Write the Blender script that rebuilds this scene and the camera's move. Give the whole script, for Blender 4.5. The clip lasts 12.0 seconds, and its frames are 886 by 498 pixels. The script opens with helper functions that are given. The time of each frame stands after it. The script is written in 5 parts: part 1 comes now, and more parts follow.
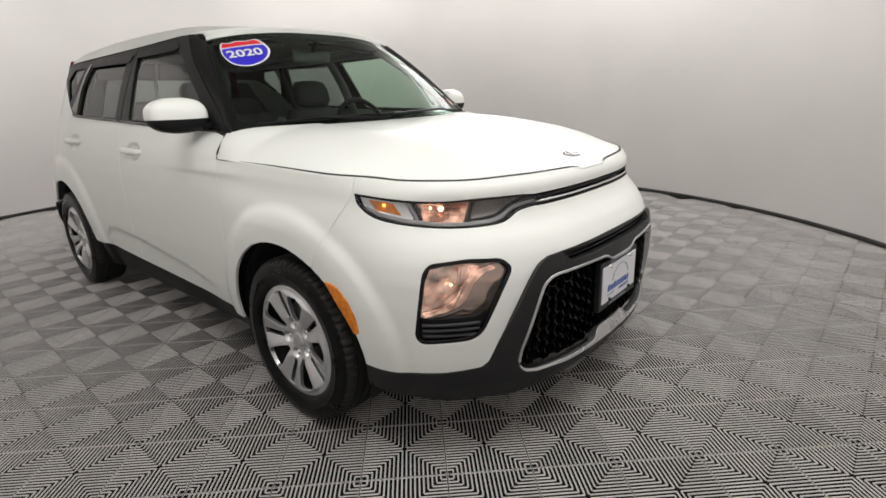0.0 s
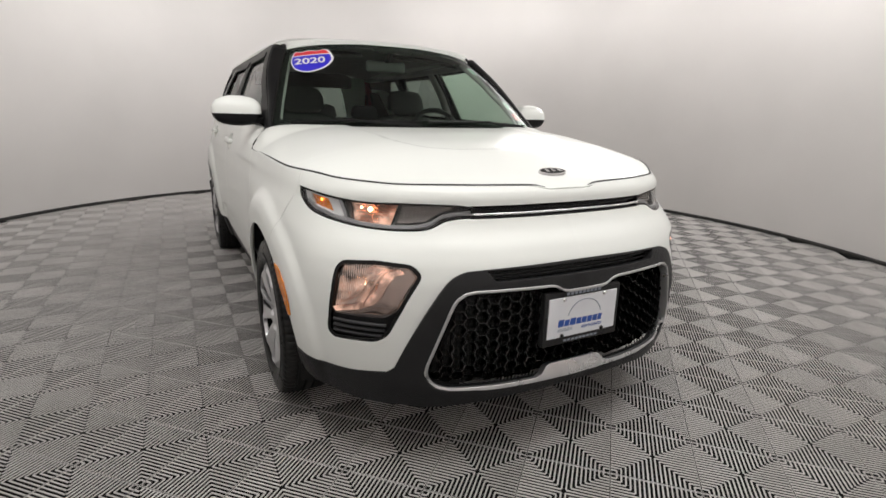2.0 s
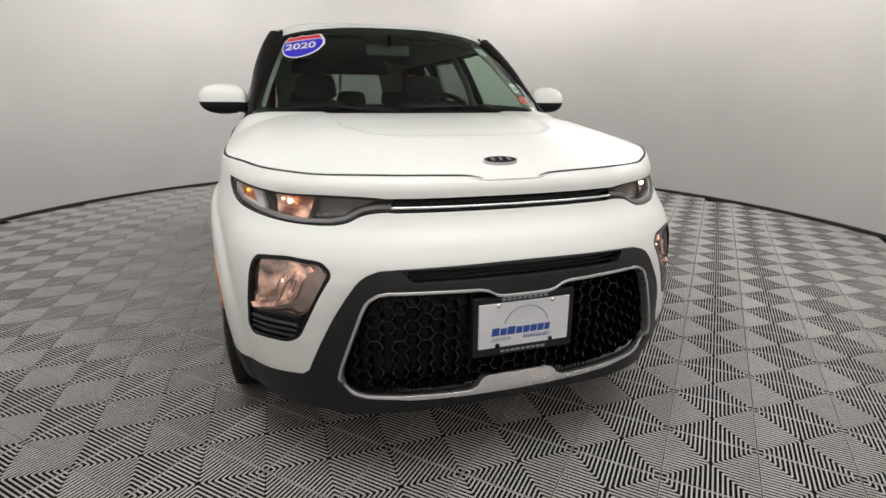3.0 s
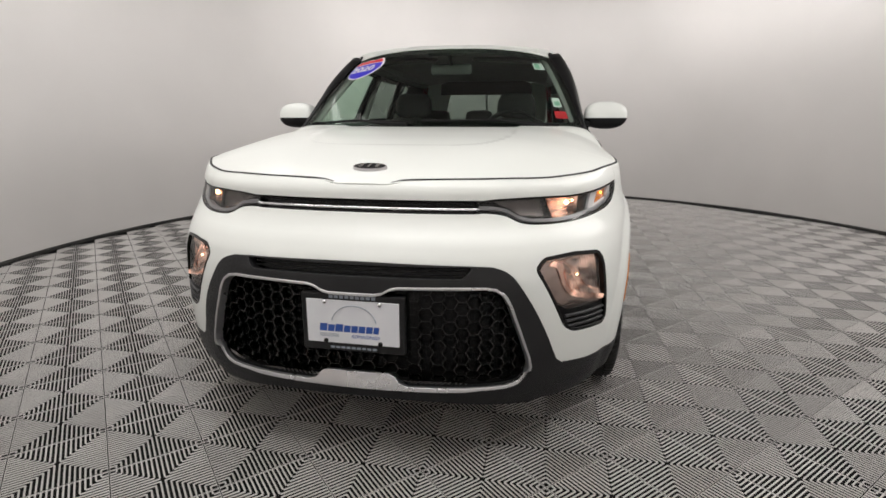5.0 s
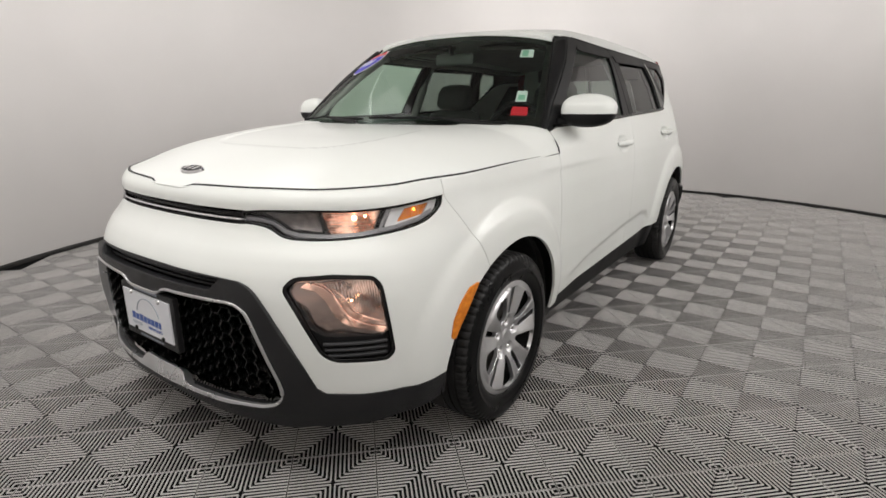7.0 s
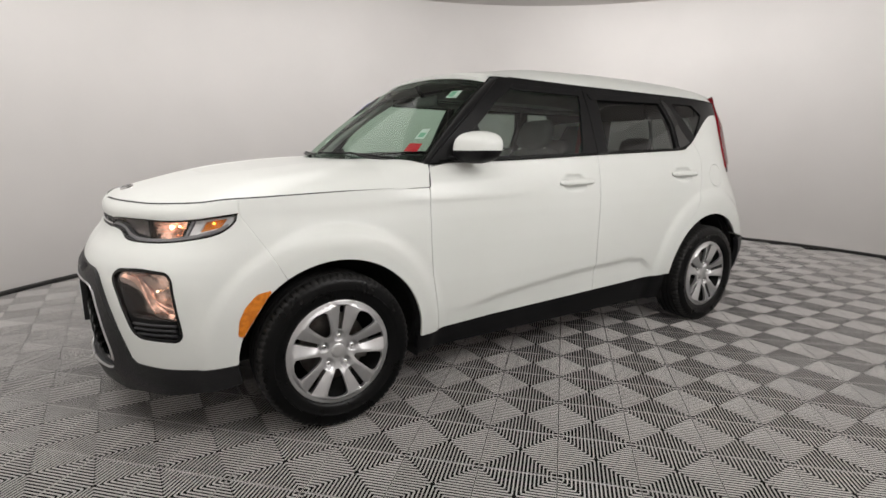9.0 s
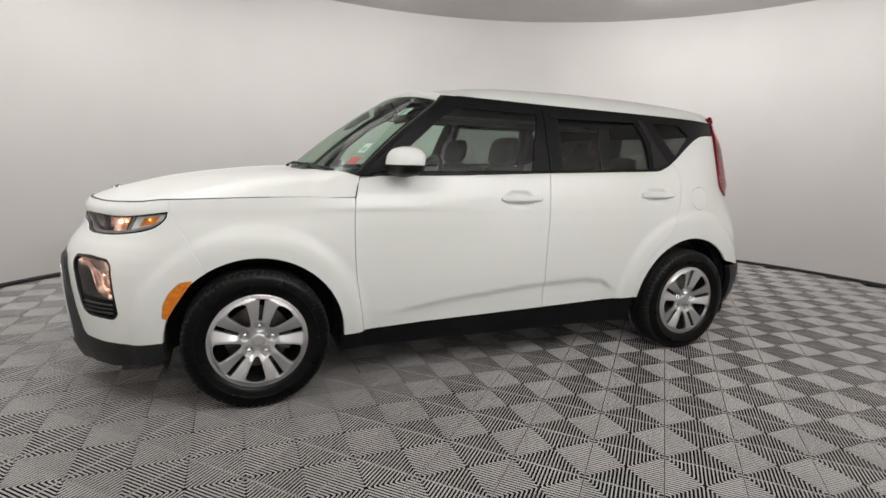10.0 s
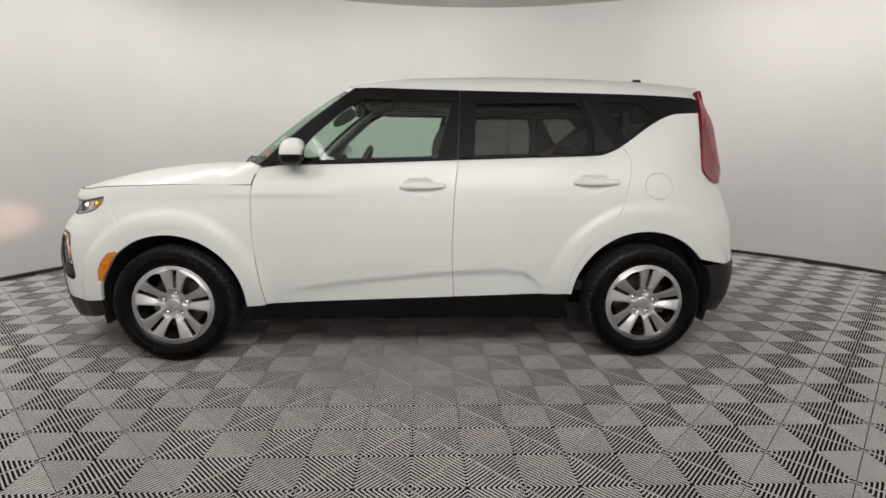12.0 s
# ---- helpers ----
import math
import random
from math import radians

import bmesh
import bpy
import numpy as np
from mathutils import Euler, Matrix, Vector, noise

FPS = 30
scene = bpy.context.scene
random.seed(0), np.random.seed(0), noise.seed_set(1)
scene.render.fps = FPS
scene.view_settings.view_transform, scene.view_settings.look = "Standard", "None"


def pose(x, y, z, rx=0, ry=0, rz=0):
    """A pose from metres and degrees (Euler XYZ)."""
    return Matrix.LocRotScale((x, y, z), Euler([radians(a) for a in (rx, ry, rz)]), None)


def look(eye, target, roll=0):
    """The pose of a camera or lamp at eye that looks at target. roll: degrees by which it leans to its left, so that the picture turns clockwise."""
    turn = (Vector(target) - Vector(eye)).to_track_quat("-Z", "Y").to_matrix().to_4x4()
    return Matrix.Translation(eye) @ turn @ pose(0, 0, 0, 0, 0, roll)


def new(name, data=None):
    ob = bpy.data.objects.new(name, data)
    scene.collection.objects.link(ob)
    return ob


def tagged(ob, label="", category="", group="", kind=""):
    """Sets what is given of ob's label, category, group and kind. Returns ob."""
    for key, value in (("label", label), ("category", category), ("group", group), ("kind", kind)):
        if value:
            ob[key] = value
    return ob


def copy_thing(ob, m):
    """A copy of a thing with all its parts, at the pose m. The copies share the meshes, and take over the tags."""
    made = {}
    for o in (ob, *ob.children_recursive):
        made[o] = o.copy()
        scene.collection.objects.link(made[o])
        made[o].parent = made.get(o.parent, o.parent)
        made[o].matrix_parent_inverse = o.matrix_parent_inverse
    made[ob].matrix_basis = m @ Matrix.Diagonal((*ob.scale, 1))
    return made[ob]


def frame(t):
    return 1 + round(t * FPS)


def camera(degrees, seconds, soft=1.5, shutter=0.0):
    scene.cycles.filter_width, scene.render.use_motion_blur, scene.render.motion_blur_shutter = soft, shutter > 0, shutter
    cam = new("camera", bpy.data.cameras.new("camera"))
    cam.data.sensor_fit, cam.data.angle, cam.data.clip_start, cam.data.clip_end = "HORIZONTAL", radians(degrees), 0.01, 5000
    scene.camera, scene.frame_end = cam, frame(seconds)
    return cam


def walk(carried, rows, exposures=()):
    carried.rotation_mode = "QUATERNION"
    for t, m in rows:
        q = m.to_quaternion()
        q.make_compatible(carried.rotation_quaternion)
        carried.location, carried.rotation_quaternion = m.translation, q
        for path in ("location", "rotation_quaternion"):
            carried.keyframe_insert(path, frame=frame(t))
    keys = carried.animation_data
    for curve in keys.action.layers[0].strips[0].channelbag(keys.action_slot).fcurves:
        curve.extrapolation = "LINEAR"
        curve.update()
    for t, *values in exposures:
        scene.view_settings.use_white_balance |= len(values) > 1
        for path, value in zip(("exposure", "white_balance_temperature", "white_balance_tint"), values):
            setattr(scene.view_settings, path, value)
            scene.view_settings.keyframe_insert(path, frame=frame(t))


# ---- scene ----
SECONDS = 12.0
LENS = 81.60
# seconds, x, y, z, yaw, pitch, roll
PATH = [
    (0.0, -1.817, -1.589, 1.190, -49.20, -16.79, 2.13),
    (0.5, -1.753, -1.734, 1.145, -44.53, -14.76, 3.09),
    (1.0, -1.616, -1.882, 1.101, -40.19, -12.27, 1.24),
    (1.5, -1.408, -1.951, 1.125, -34.59, -14.26, -1.12),
    (2.0, -1.189, -2.095, 1.141, -27.58, -14.52, -1.23),
    (2.5, -0.951, -2.114, 1.131, -22.95, -16.25, -1.10),
    (3.0, -0.676, -2.145, 1.136, -18.15, -16.02, -0.21),
    (3.2, -0.521, -2.200, 1.119, -15.34, -16.31, 0.83),
    (4.8, 0.392, -2.297, 1.114, 6.49, -13.65, -0.01),
    (5.0, 0.539, -2.280, 1.095, 10.41, -13.64, -0.18),
    (5.5, 0.831, -2.147, 1.117, 17.49, -13.88, -0.25),
    (6.0, 1.134, -1.997, 1.125, 23.27, -14.96, -0.88),
    (6.5, 1.374, -1.756, 1.138, 29.25, -16.42, -1.09),
    (7.0, 1.699, -1.602, 1.158, 35.08, -15.38, 0.06),
    (7.2, 1.821, -1.562, 1.179, 37.63, -14.02, -0.09),
    (8.8, 2.722, -0.850, 1.134, 54.92, -12.44, -0.35),
    (9.0, 2.769, -0.713, 1.139, 57.41, -11.06, -0.34),
    (9.5, 3.032, -0.395, 1.130, 62.38, -10.67, -0.49),
    (10.0, 3.237, -0.104, 1.163, 67.52, -9.89, -2.03),
    (10.5, 3.363, 0.271, 1.172, 73.40, -10.15, -2.66),
    (11.0, 3.523, 0.642, 1.217, 79.07, -10.90, -2.75),
    (11.5, 3.602, 1.028, 1.176, 84.42, -11.39, -1.65),
    (12.0, 3.624, 1.339, 1.139, 87.49, -10.46, -0.42),
]
cam = camera(LENS, SECONDS, soft=1.6)
walk(cam, [(t, pose(x, y, z, 90 + p, r, h)) for t, x, y, z, h, p, r in PATH],
     [(0.0, 0.15), (3.0, 0.08), (5.0, 0.09), (6.5, 0.11), (8.8, 0.06), (12.0, 0.02)])

# ---- light: added, unseen soft lamps under the ceiling; the booth is closed all round ----
ROOM_X, ROOM_Y, ROOM_RX, ROOM_RY, ROOM_H = 0.40, 1.80, 4.05, 4.45, 3.06
world = bpy.data.worlds.new("booth_air")
scene.world = world
world.use_nodes = True
world.node_tree.nodes["Background"].inputs["Color"].default_value = (0.9, 0.92, 1.0, 1)
world.node_tree.nodes["Background"].inputs["Strength"].default_value = 0.05


def unseen_soft_lamp(angle, radius, z, tilt, watts, length=1.4, width=0.6, colour=(1.0, 0.980, 0.960)):
    """An added soft lamp out of view, high on the rim of the booth; a positive tilt turns it inwards from straight
    down.
    """
    data = bpy.data.lights.new("unseen_soft_light", "AREA")
    data.shape, data.size, data.size_y = "RECTANGLE", length, width
    data.energy, data.color = watts, colour
    ob = new("unseen_soft_light", data)
    a = radians(angle)
    ob.matrix_world = pose(ROOM_X + radius * math.cos(a), ROOM_Y + radius * 1.1 * math.sin(a), z, tilt, 0, angle + 90)
    return ob


# each added lamp is placed and powered to brighten its own stretch
# angle, distance from the middle, height, tilt, watts, length, breadth
for angle, radius, z, tilt, watts, length, width in (
        (-19, 3.4, 2.62, 88, 15, 1.6, 0.7), (3, 3.4, 2.62, 88, 23, 1.6, 0.7), (25, 3.4, 2.62, 88, 11, 1.6, 0.7),
        (-98, 3.3, 2.70, 62, 8, 1.6, 0.9), (-74, 3.3, 2.70, 62, 6, 1.6, 0.9), (152, 2.35, 2.90, -52, 25, 3.4, 0.8), (200, 2.5, 2.90, -45, 23, 2.2, 0.8), (118, 2.8, 2.92, -46, 20, 1.9, 0.8), (96, 2.9, 2.92, -44, 8.5, 1.9, 0.6), (73, 2.9, 2.92, -48, 9.5, 1.9, 0.6),
        (222, 2.6, 2.96, 6, 14, 2.0, 1.4),
        (-114, 2.95, 2.96, -12, 22, 1.9, 0.9), (-80, 3.05, 2.96, -16, 14, 1.9, 0.9), (-50, 3.1, 2.93, -20, 10, 1.9, 0.6), (-25, 3.1, 2.93, -24, 18, 1.9, 0.6),
        (0, 3.1, 2.93, -20, 12, 1.9, 0.6), (25, 3.1, 2.93, -50, 12, 1.9, 0.6), (50, 3.1, 2.93, -52, 14.5, 1.9, 0.6)):
    unseen_soft_lamp(angle, radius, z, tilt, watts, length, width)
# the car's lower lamps are lit and throw a warm patch on the wall ahead
for s in (1, -1):
    data = bpy.data.lights.new("lamp_beam", "SPOT")
    data.energy, data.color, data.spot_size, data.spot_blend, data.shadow_soft_size = 42, (1.0, 0.60, 0.40), radians(25), 1.0, 0.03
    beam = new("lamp_beam", data)
    beam.matrix_world = look((s * 0.70, -0.735, 0.61), (s * 1.05, -2.5, 0.53)) @ Matrix.Diagonal((1.2, 0.6, 1, 1))


# ---- materials ----
def material(name, colour, rough=0.5, metal=0.0, coat=0.0, coat_rough=0.05, spec=0.5):
    m = bpy.data.materials.new(name)
    m.use_nodes = True
    b = m.node_tree.nodes["Principled BSDF"]
    b.inputs["Base Color"].default_value = (*colour, 1)
    b.inputs["Roughness"].default_value = rough
    b.inputs["Metallic"].default_value = metal
    b.inputs["Coat Weight"].default_value = coat
    b.inputs["Coat Roughness"].default_value = coat_rough
    b.inputs["Specular IOR Level"].default_value = spec
    return m


def vary(m, colour2, scale=8.0, detail=4.0, lo=0.35, hi=0.65, rough=None, bump=0.0, bump_scale=200.0, island=0.0, stretch=(1, 1, 1)):
    """Mottle the base colour towards colour2, vary the roughness and add fine relief, in object space."""
    nt = m.node_tree
    n, l = nt.nodes, nt.links
    b = n["Principled BSDF"]
    co = n.new("ShaderNodeTexCoord")
    mp = n.new("ShaderNodeMapping")
    mp.inputs["Scale"].default_value = stretch
    l.new(co.outputs["Object"], mp.inputs["Vector"])
    tex = n.new("ShaderNodeTexNoise")
    tex.inputs["Scale"].default_value, tex.inputs["Detail"].default_value = scale, detail
    l.new(mp.outputs["Vector"], tex.inputs["Vector"])
    ramp = n.new("ShaderNodeMapRange")
    ramp.inputs["From Min"].default_value, ramp.inputs["From Max"].default_value = lo, hi
    l.new(tex.outputs["Fac"], ramp.inputs["Value"])
    mix = n.new("ShaderNodeMix")
    mix.data_type = "RGBA"
    mix.inputs["A"].default_value = tuple(b.inputs["Base Color"].default_value)
    mix.inputs["B"].default_value = (*colour2, 1)
    l.new(ramp.outputs["Result"], mix.inputs["Factor"])
    out = mix.outputs["Result"]
    if island:
        info = n.new("ShaderNodeObjectInfo")
        hue = n.new("ShaderNodeHueSaturation")
        mr = n.new("ShaderNodeMapRange")
        mr.inputs["To Min"].default_value, mr.inputs["To Max"].default_value = 1 - island, 1 + island
        l.new(info.outputs["Random"], mr.inputs["Value"])
        l.new(mr.outputs["Result"], hue.inputs["Value"])
        l.new(out, hue.inputs["Color"])
        out = hue.outputs["Color"]
    l.new(out, b.inputs["Base Color"])
    if rough:
        rr = n.new("ShaderNodeMapRange")
        rr.inputs["To Min"].default_value, rr.inputs["To Max"].default_value = rough
        l.new(tex.outputs["Fac"], rr.inputs["Value"])
        l.new(rr.outputs["Result"], b.inputs["Roughness"])
    if bump:
        fine = n.new("ShaderNodeTexNoise")
        fine.inputs["Scale"].default_value, fine.inputs["Detail"].default_value = bump_scale, 3
        l.new(mp.outputs["Vector"], fine.inputs["Vector"])
        bp = n.new("ShaderNodeBump")
        bp.inputs["Strength"].default_value, bp.inputs["Distance"].default_value = bump, 0.002
        l.new(fine.outputs["Fac"], bp.inputs["Height"])
        l.new(bp.outputs["Normal"], b.inputs["Normal"])
    return m


WALL = vary(material("wall_paint", (0.665, 0.642, 0.628), 0.75), (0.62, 0.60, 0.586), 0.9, 3, 0.3, 0.7, None, 0.12, 60)
CEIL = vary(material("ceiling_paint", (0.60, 0.58, 0.565), 0.9), (0.55, 0.53, 0.515), 1.2, 3)
BASE = vary(material("rubber_base_trim", (0.012, 0.012, 0.012), 0.6), (0.03, 0.028, 0.026), 6)
TILE = vary(material("grey_polypropylene", (0.56, 0.543, 0.527), 0.3), (0.45, 0.436, 0.422), 3.0, 5, 0.3, 0.7, (0.24, 0.36), 0.06, 300, island=0.08)
# near-black colour stands in for the shade down in the tile channels
SLAB = vary(material("shade_black_subfloor", (0.006, 0.006, 0.006), 0.9, spec=0.1), (0.010, 0.0095, 0.009), 4)


# ---- mesh helpers ----
from mathutils.geometry import delaunay_2d_cdt
def link_mesh(name, bm, mat, parent=None, label="", smooth=False):
    me = bpy.data.meshes.new(name)
    bm.to_mesh(me)
    bm.free()
    if smooth:
        me.shade_smooth()
    me.materials.append(mat)
    ob = new(name, me)
    ob.parent = parent
    if label:
        ob["label"] = label
    return ob


def part(name, bm, mat, parent, label="", smooth=False):
    return link_mesh(name, bm, mat, parent, label, smooth)


def raw(name, verts, faces, mat, parent=None, label="", smooth=False):
    me = bpy.data.meshes.new(name)
    me.from_pydata([tuple(v) for v in verts], [], faces)
    me.update()
    if smooth:
        me.shade_smooth()
    me.materials.append(mat)
    ob = new(name, me)
    ob.parent = parent
    if label:
        ob["label"] = label
    return ob


# ---- the round booth ----
def ring_points(off, n=144):
    return [(ROOM_X + (ROOM_RX + off) * math.cos(2 * math.pi * i / n), ROOM_Y + (ROOM_RY + off) * math.sin(2 * math.pi * i / n)) for i in range(n)]


def ring_solid(name, profile, mat, label, n=144):
    """A closed ring swept round the booth; profile rows are (offset outwards, z)."""
    loops = [[(x, y, z) for x, y in ring_points(o, n)] for o, z in profile]
    verts = [v for l in loops for v in l]
    k = len(loops)
    faces = []
    for a in range(k):
        b = (a + 1) % k
        for i in range(n):
            j = (i + 1) % n
            faces.append((a * n + i, a * n + j, b * n + j, b * n + i))
    ob = raw(name, verts, faces, mat, smooth=True)
    ob.data.set_sharp_from_angle(angle=radians(30))
    return tagged(ob, label, "wall" if "wall" in name else "trim", kind="structure")


ring_solid("wall_round", [(0, 0), (0.12, 0), (0.12, ROOM_H), (0, ROOM_H)], WALL, "smooth curved off-white painted wall of the photo booth")
ring_solid("baseboard", [(-0.018, 0.004), (-0.0, 0.004), (-0.0, 0.036), (-0.006, 0.036), (-0.018, 0.028)], BASE, "thin black rubber strip along the foot of the wall")
n = 96
pts = [(ROOM_X + (ROOM_RX + 0.14) * math.cos(2 * math.pi * i / n), ROOM_Y + (ROOM_RY + 0.14) * math.sin(2 * math.pi * i / n)) for i in range(n)]
ceil = raw("ceiling", [(x, y, ROOM_H) for x, y in pts] + [(x, y, ROOM_H + 0.1) for x, y in pts],
           [tuple(range(n - 1, -1, -1)), tuple(range(n, 2 * n))] + [(i, (i + 1) % n, n + (i + 1) % n, n + i) for i in range(n)], CEIL)
tagged(ceil, "flat grey painted ceiling over the round booth", "ceiling", kind="structure")
# lies close under the ribs so its painted black reads as deep channels
floor = raw("floor", [(x, y, -0.0034) for x, y in pts] + [(x, y, -0.1) for x, y in pts],
            [tuple(range(n)), tuple(range(2 * n - 1, n - 1, -1))] + [((i + 1) % n, i, n + i, n + (i + 1) % n) for i in range(n)], SLAB)
tagged(floor, "subfloor under ribbed grey interlocking plastic tiles, blackened in place of channel shade", "floor", kind="structure")


# ---- the car: outer skin as one surface swept round the plan outline ----
def smooth_curve(points, n=12, closed=False):
    """Catmull-Rom through the points, n steps a span."""
    p = [np.array(q, float) for q in points]
    m = len(p)
    out = []
    spans = m if closed else m - 1
    for i in range(spans):
        if closed:
            a, b, c, d = p[(i - 1) % m], p[i], p[(i + 1) % m], p[(i + 2) % m]
        else:
            b, c = p[i], p[i + 1]
            a = p[i - 1] if i else 2 * b - c
            d = p[i + 2] if i + 2 < m else 2 * c - b
        for k in range(n):
            t = k / n
            out.append(0.5 * (2 * b + (c - a) * t + (2 * a - 5 * b + 4 * c - d) * t * t + (3 * b - a - 3 * c + d) * t ** 3))
    if not closed:
        out.append(p[-1])
    return [tuple(float(w) for w in q) for q in out]


def sstep(a, b, v):
    t = np.clip((v - a) / (b - a), 0, 1)
    return t * t * (3 - 2 * t)


# plan outline of the widest body line, half of it: from the nose round the side to the tail
PLAN = np.array(smooth_curve([(0, -0.868), (0.20, -0.860), (0.38, -0.832), (0.53, -0.775), (0.655, -0.700), (0.745, -0.610),
                              (0.805, -0.500), (0.842, -0.360), (0.862, -0.200), (0.871, 0.0), (0.876, 0.5), (0.880, 1.3), (0.888, 2.1),
                              (0.893, 2.55), (0.882, 2.80), (0.850, 2.97), (0.790, 3.09), (0.700, 3.175), (0.480, 3.25), (0.25, 3.29), (0, 3.305)], 16))
ARC = np.concatenate([[0], np.cumsum(np.hypot(*np.diff(PLAN, axis=0).T))])
TAN = np.gradient(PLAN, ARC, axis=0)
TAN /= np.hypot(TAN[:, 0], TAN[:, 1])[:, None]
MID = int(np.argmax(PLAN[:, 0]))


def u_at_y(y):
    """Arc length along the outline of the point of the flank at y."""
    k = (PLAN[:, 0] > 0.60)
    return float(np.interp(y, PLAN[k, 1], ARC[k]))


FRONT_Z = [0.15, 0.22, 0.28, 0.36, 0.46, 0.56, 0.64, 0.70, 0.745, 0.785, 0.82, 0.86, 0.90, 0.94, 0.98, 1.05, 1.6]
FRONT_IN = [0.075, 0.040, 0.018, 0.006, 0.000, 0.000, 0.006, 0.022, 0.046, 0.080, 0.100, 0.106, 0.104, 0.136, 0.19, 0.28, 0.9]
SIDE_Z = [0.15, 0.25, 0.33, 0.42, 0.55, 0.70, 0.84, 0.92, 0.98, 1.03, 1.075, 1.11, 1.20, 1.30, 1.38, 1.45, 1.515, 1.56]
SIDE_IN = [0.085, 0.055, 0.030, 0.014, 0.003, 0.000, 0.004, 0.013, 0.026, 0.040, 0.053, 0.066, 0.101, 0.142, 0.178, 0.215, 0.258, 0.33]
REAR_Z = [0.15, 0.25, 0.33, 0.45, 0.55, 0.68, 0.76, 0.85, 0.95, 1.05, 1.2, 1.35, 1.5, 1.6]
REAR_IN = [0.10, 0.05, 0.012, -0.012, -0.012, 0.0, 0.012, 0.045, 0.085, 0.125, 0.163, 0.200, 0.248, 0.31]


def soft_table(zs, vs):
    """A smooth lookup of a profile."""
    g = np.linspace(zs[0], zs[-1], 800)
    v = np.interp(g, zs, vs)
    k = np.hanning(31)
    v = np.convolve(np.pad(v, 15, mode="edge"), k / k.sum(), "valid")
    return g, v


TF_, TS_, TR_ = soft_table(FRONT_Z, FRONT_IN), soft_table(SIDE_Z, SIDE_IN), soft_table(REAR_Z, REAR_IN)
AXLE_R = 2.6


def skin(u, z, off=0.0, dish=1.0):
    """Points of the left half of the skin at arc length u and height z, off metres proud of it."""
    u, z = np.asarray(u, float), np.asarray(z, float)
    x, y = np.interp(u, ARC, PLAN[:, 0]), np.interp(u, ARC, PLAN[:, 1])
    tx, ty = np.interp(u, ARC, TAN[:, 0]), np.interp(u, ARC, TAN[:, 1])
    d = np.hypot(tx, ty)
    nx, ny = ty / d, -tx / d
    wf = 1 - sstep(-0.66, -0.22, y)
    wr = sstep(2.62, 3.08, y)
    inset = wf * np.interp(z, *TF_) + wr * np.interp(z, *TR_) + (1 - wf - wr) * np.interp(z, *TS_)
    # wheel-arch flares with a soft shoulder
    for yc, amp, rc in ((0.0, 0.024, 0.522), (AXLE_R, 0.022, 0.572)):
        r = np.hypot(y - yc, (z - 0.325))
        crisp = 1 - 0.75 * sstep(0.10, 0.42, y - yc)
        inset = inset - amp * (0.5 * (1 - sstep(rc - 0.09, rc + 0.02, r)) + 0.5 * (1 - sstep(rc - 0.042 - 0.04 * (1 - crisp), rc + 0.008, r))) * sstep(-0.78, -0.36, y)
    # fuller front corners and fenders
    inset = inset - 0.018 * sstep(-0.72, -0.42, y) * (1 - sstep(0.15, 0.60, y)) * (1 - sstep(0.76, 0.90, z))
    # scallop under the rising crease of the doors
    zc = np.interp(y, [0.55, 0.9, 1.45, 1.80, 1.92, 2.06], [0.385, 0.445, 0.497, 0.512, 0.495, 0.40])
    fade = sstep(0.55, 0.85, y) * (1 - sstep(1.92, 2.06, y))
    inset = inset + 0.014 * fade * (1 - sstep(zc - 0.028, zc + 0.012, z)) * sstep(zc - 0.24, zc - 0.04, z)
    # shoulder crease from the fender along the front door
    fade = sstep(0.20, 0.40, y) * (1 - sstep(0.6, 1.15, y))
    inset = inset - 0.0042 * fade * (sstep(0.903, 0.922, z) - sstep(0.925, 0.99, z))
    # dishes behind the door handles
    for yc, zc in ((1.335, 0.968), (2.285, 0.992)):
        inset = inset + dish * 0.012 * (1 - sstep(0.25, 1.0, (np.abs(y - yc) / 0.092) ** 2.4 + (np.abs(z - zc) / 0.046) ** 2.4))
    # the cabin narrows towards the foot of the windscreen
    inset = inset + 0.050 * sstep(0.985, 1.09, z) * (1 - 0.75 * sstep(1.12, 1.46, z)) * (1 - sstep(0.50, 0.98, y)) * sstep(0.1, 0.4, y)
    inset = inset - off
    return np.stack([x - nx * inset, y - ny * inset, z + 0 * x], -1)


def skin_normal(u, z):
    e = 0.004
    du = skin(np.asarray(u) + e, z) - skin(np.asarray(u) - e, z)
    dz = skin(u, np.asarray(z) + e) - skin(u, np.asarray(z) - e)
    n = np.cross(du, dz)
    return n / np.maximum(np.linalg.norm(n, axis=-1), 1e-9)[..., None]


# ---- sheet metal: a panel cut out of a surface by a plane outline ----
def map_skin(q, off=0.0):
    s = np.where(q[:, 0] < 0, -1.0, 1.0)
    u = np.abs(q[:, 0])
    p, nn = skin(u, q[:, 1]), skin_normal(u, q[:, 1])
    p = p + nn * off
    p[:, 0] *= s
    nn[:, 0] *= s
    return p, nn


def map_height(fun):
    def mapped(q, off=0.0):
        e = 0.004
        x, y = q[:, 0], q[:, 1]
        z = fun(x, y)
        nn = np.stack([-(fun(x + e, y) - fun(x - e, y)) / (2 * e), -(fun(x, y + e) - fun(x, y - e)) / (2 * e), 1 + 0 * x], -1)
        nn /= np.linalg.norm(nn, axis=1)[:, None]
        return np.stack([x, y, z], -1) + nn * off, nn
    return mapped


def area2(poly):
    return sum(a[0] * b[1] - b[0] * a[1] for a, b in zip(poly, poly[1:] + poly[:1])) / 2


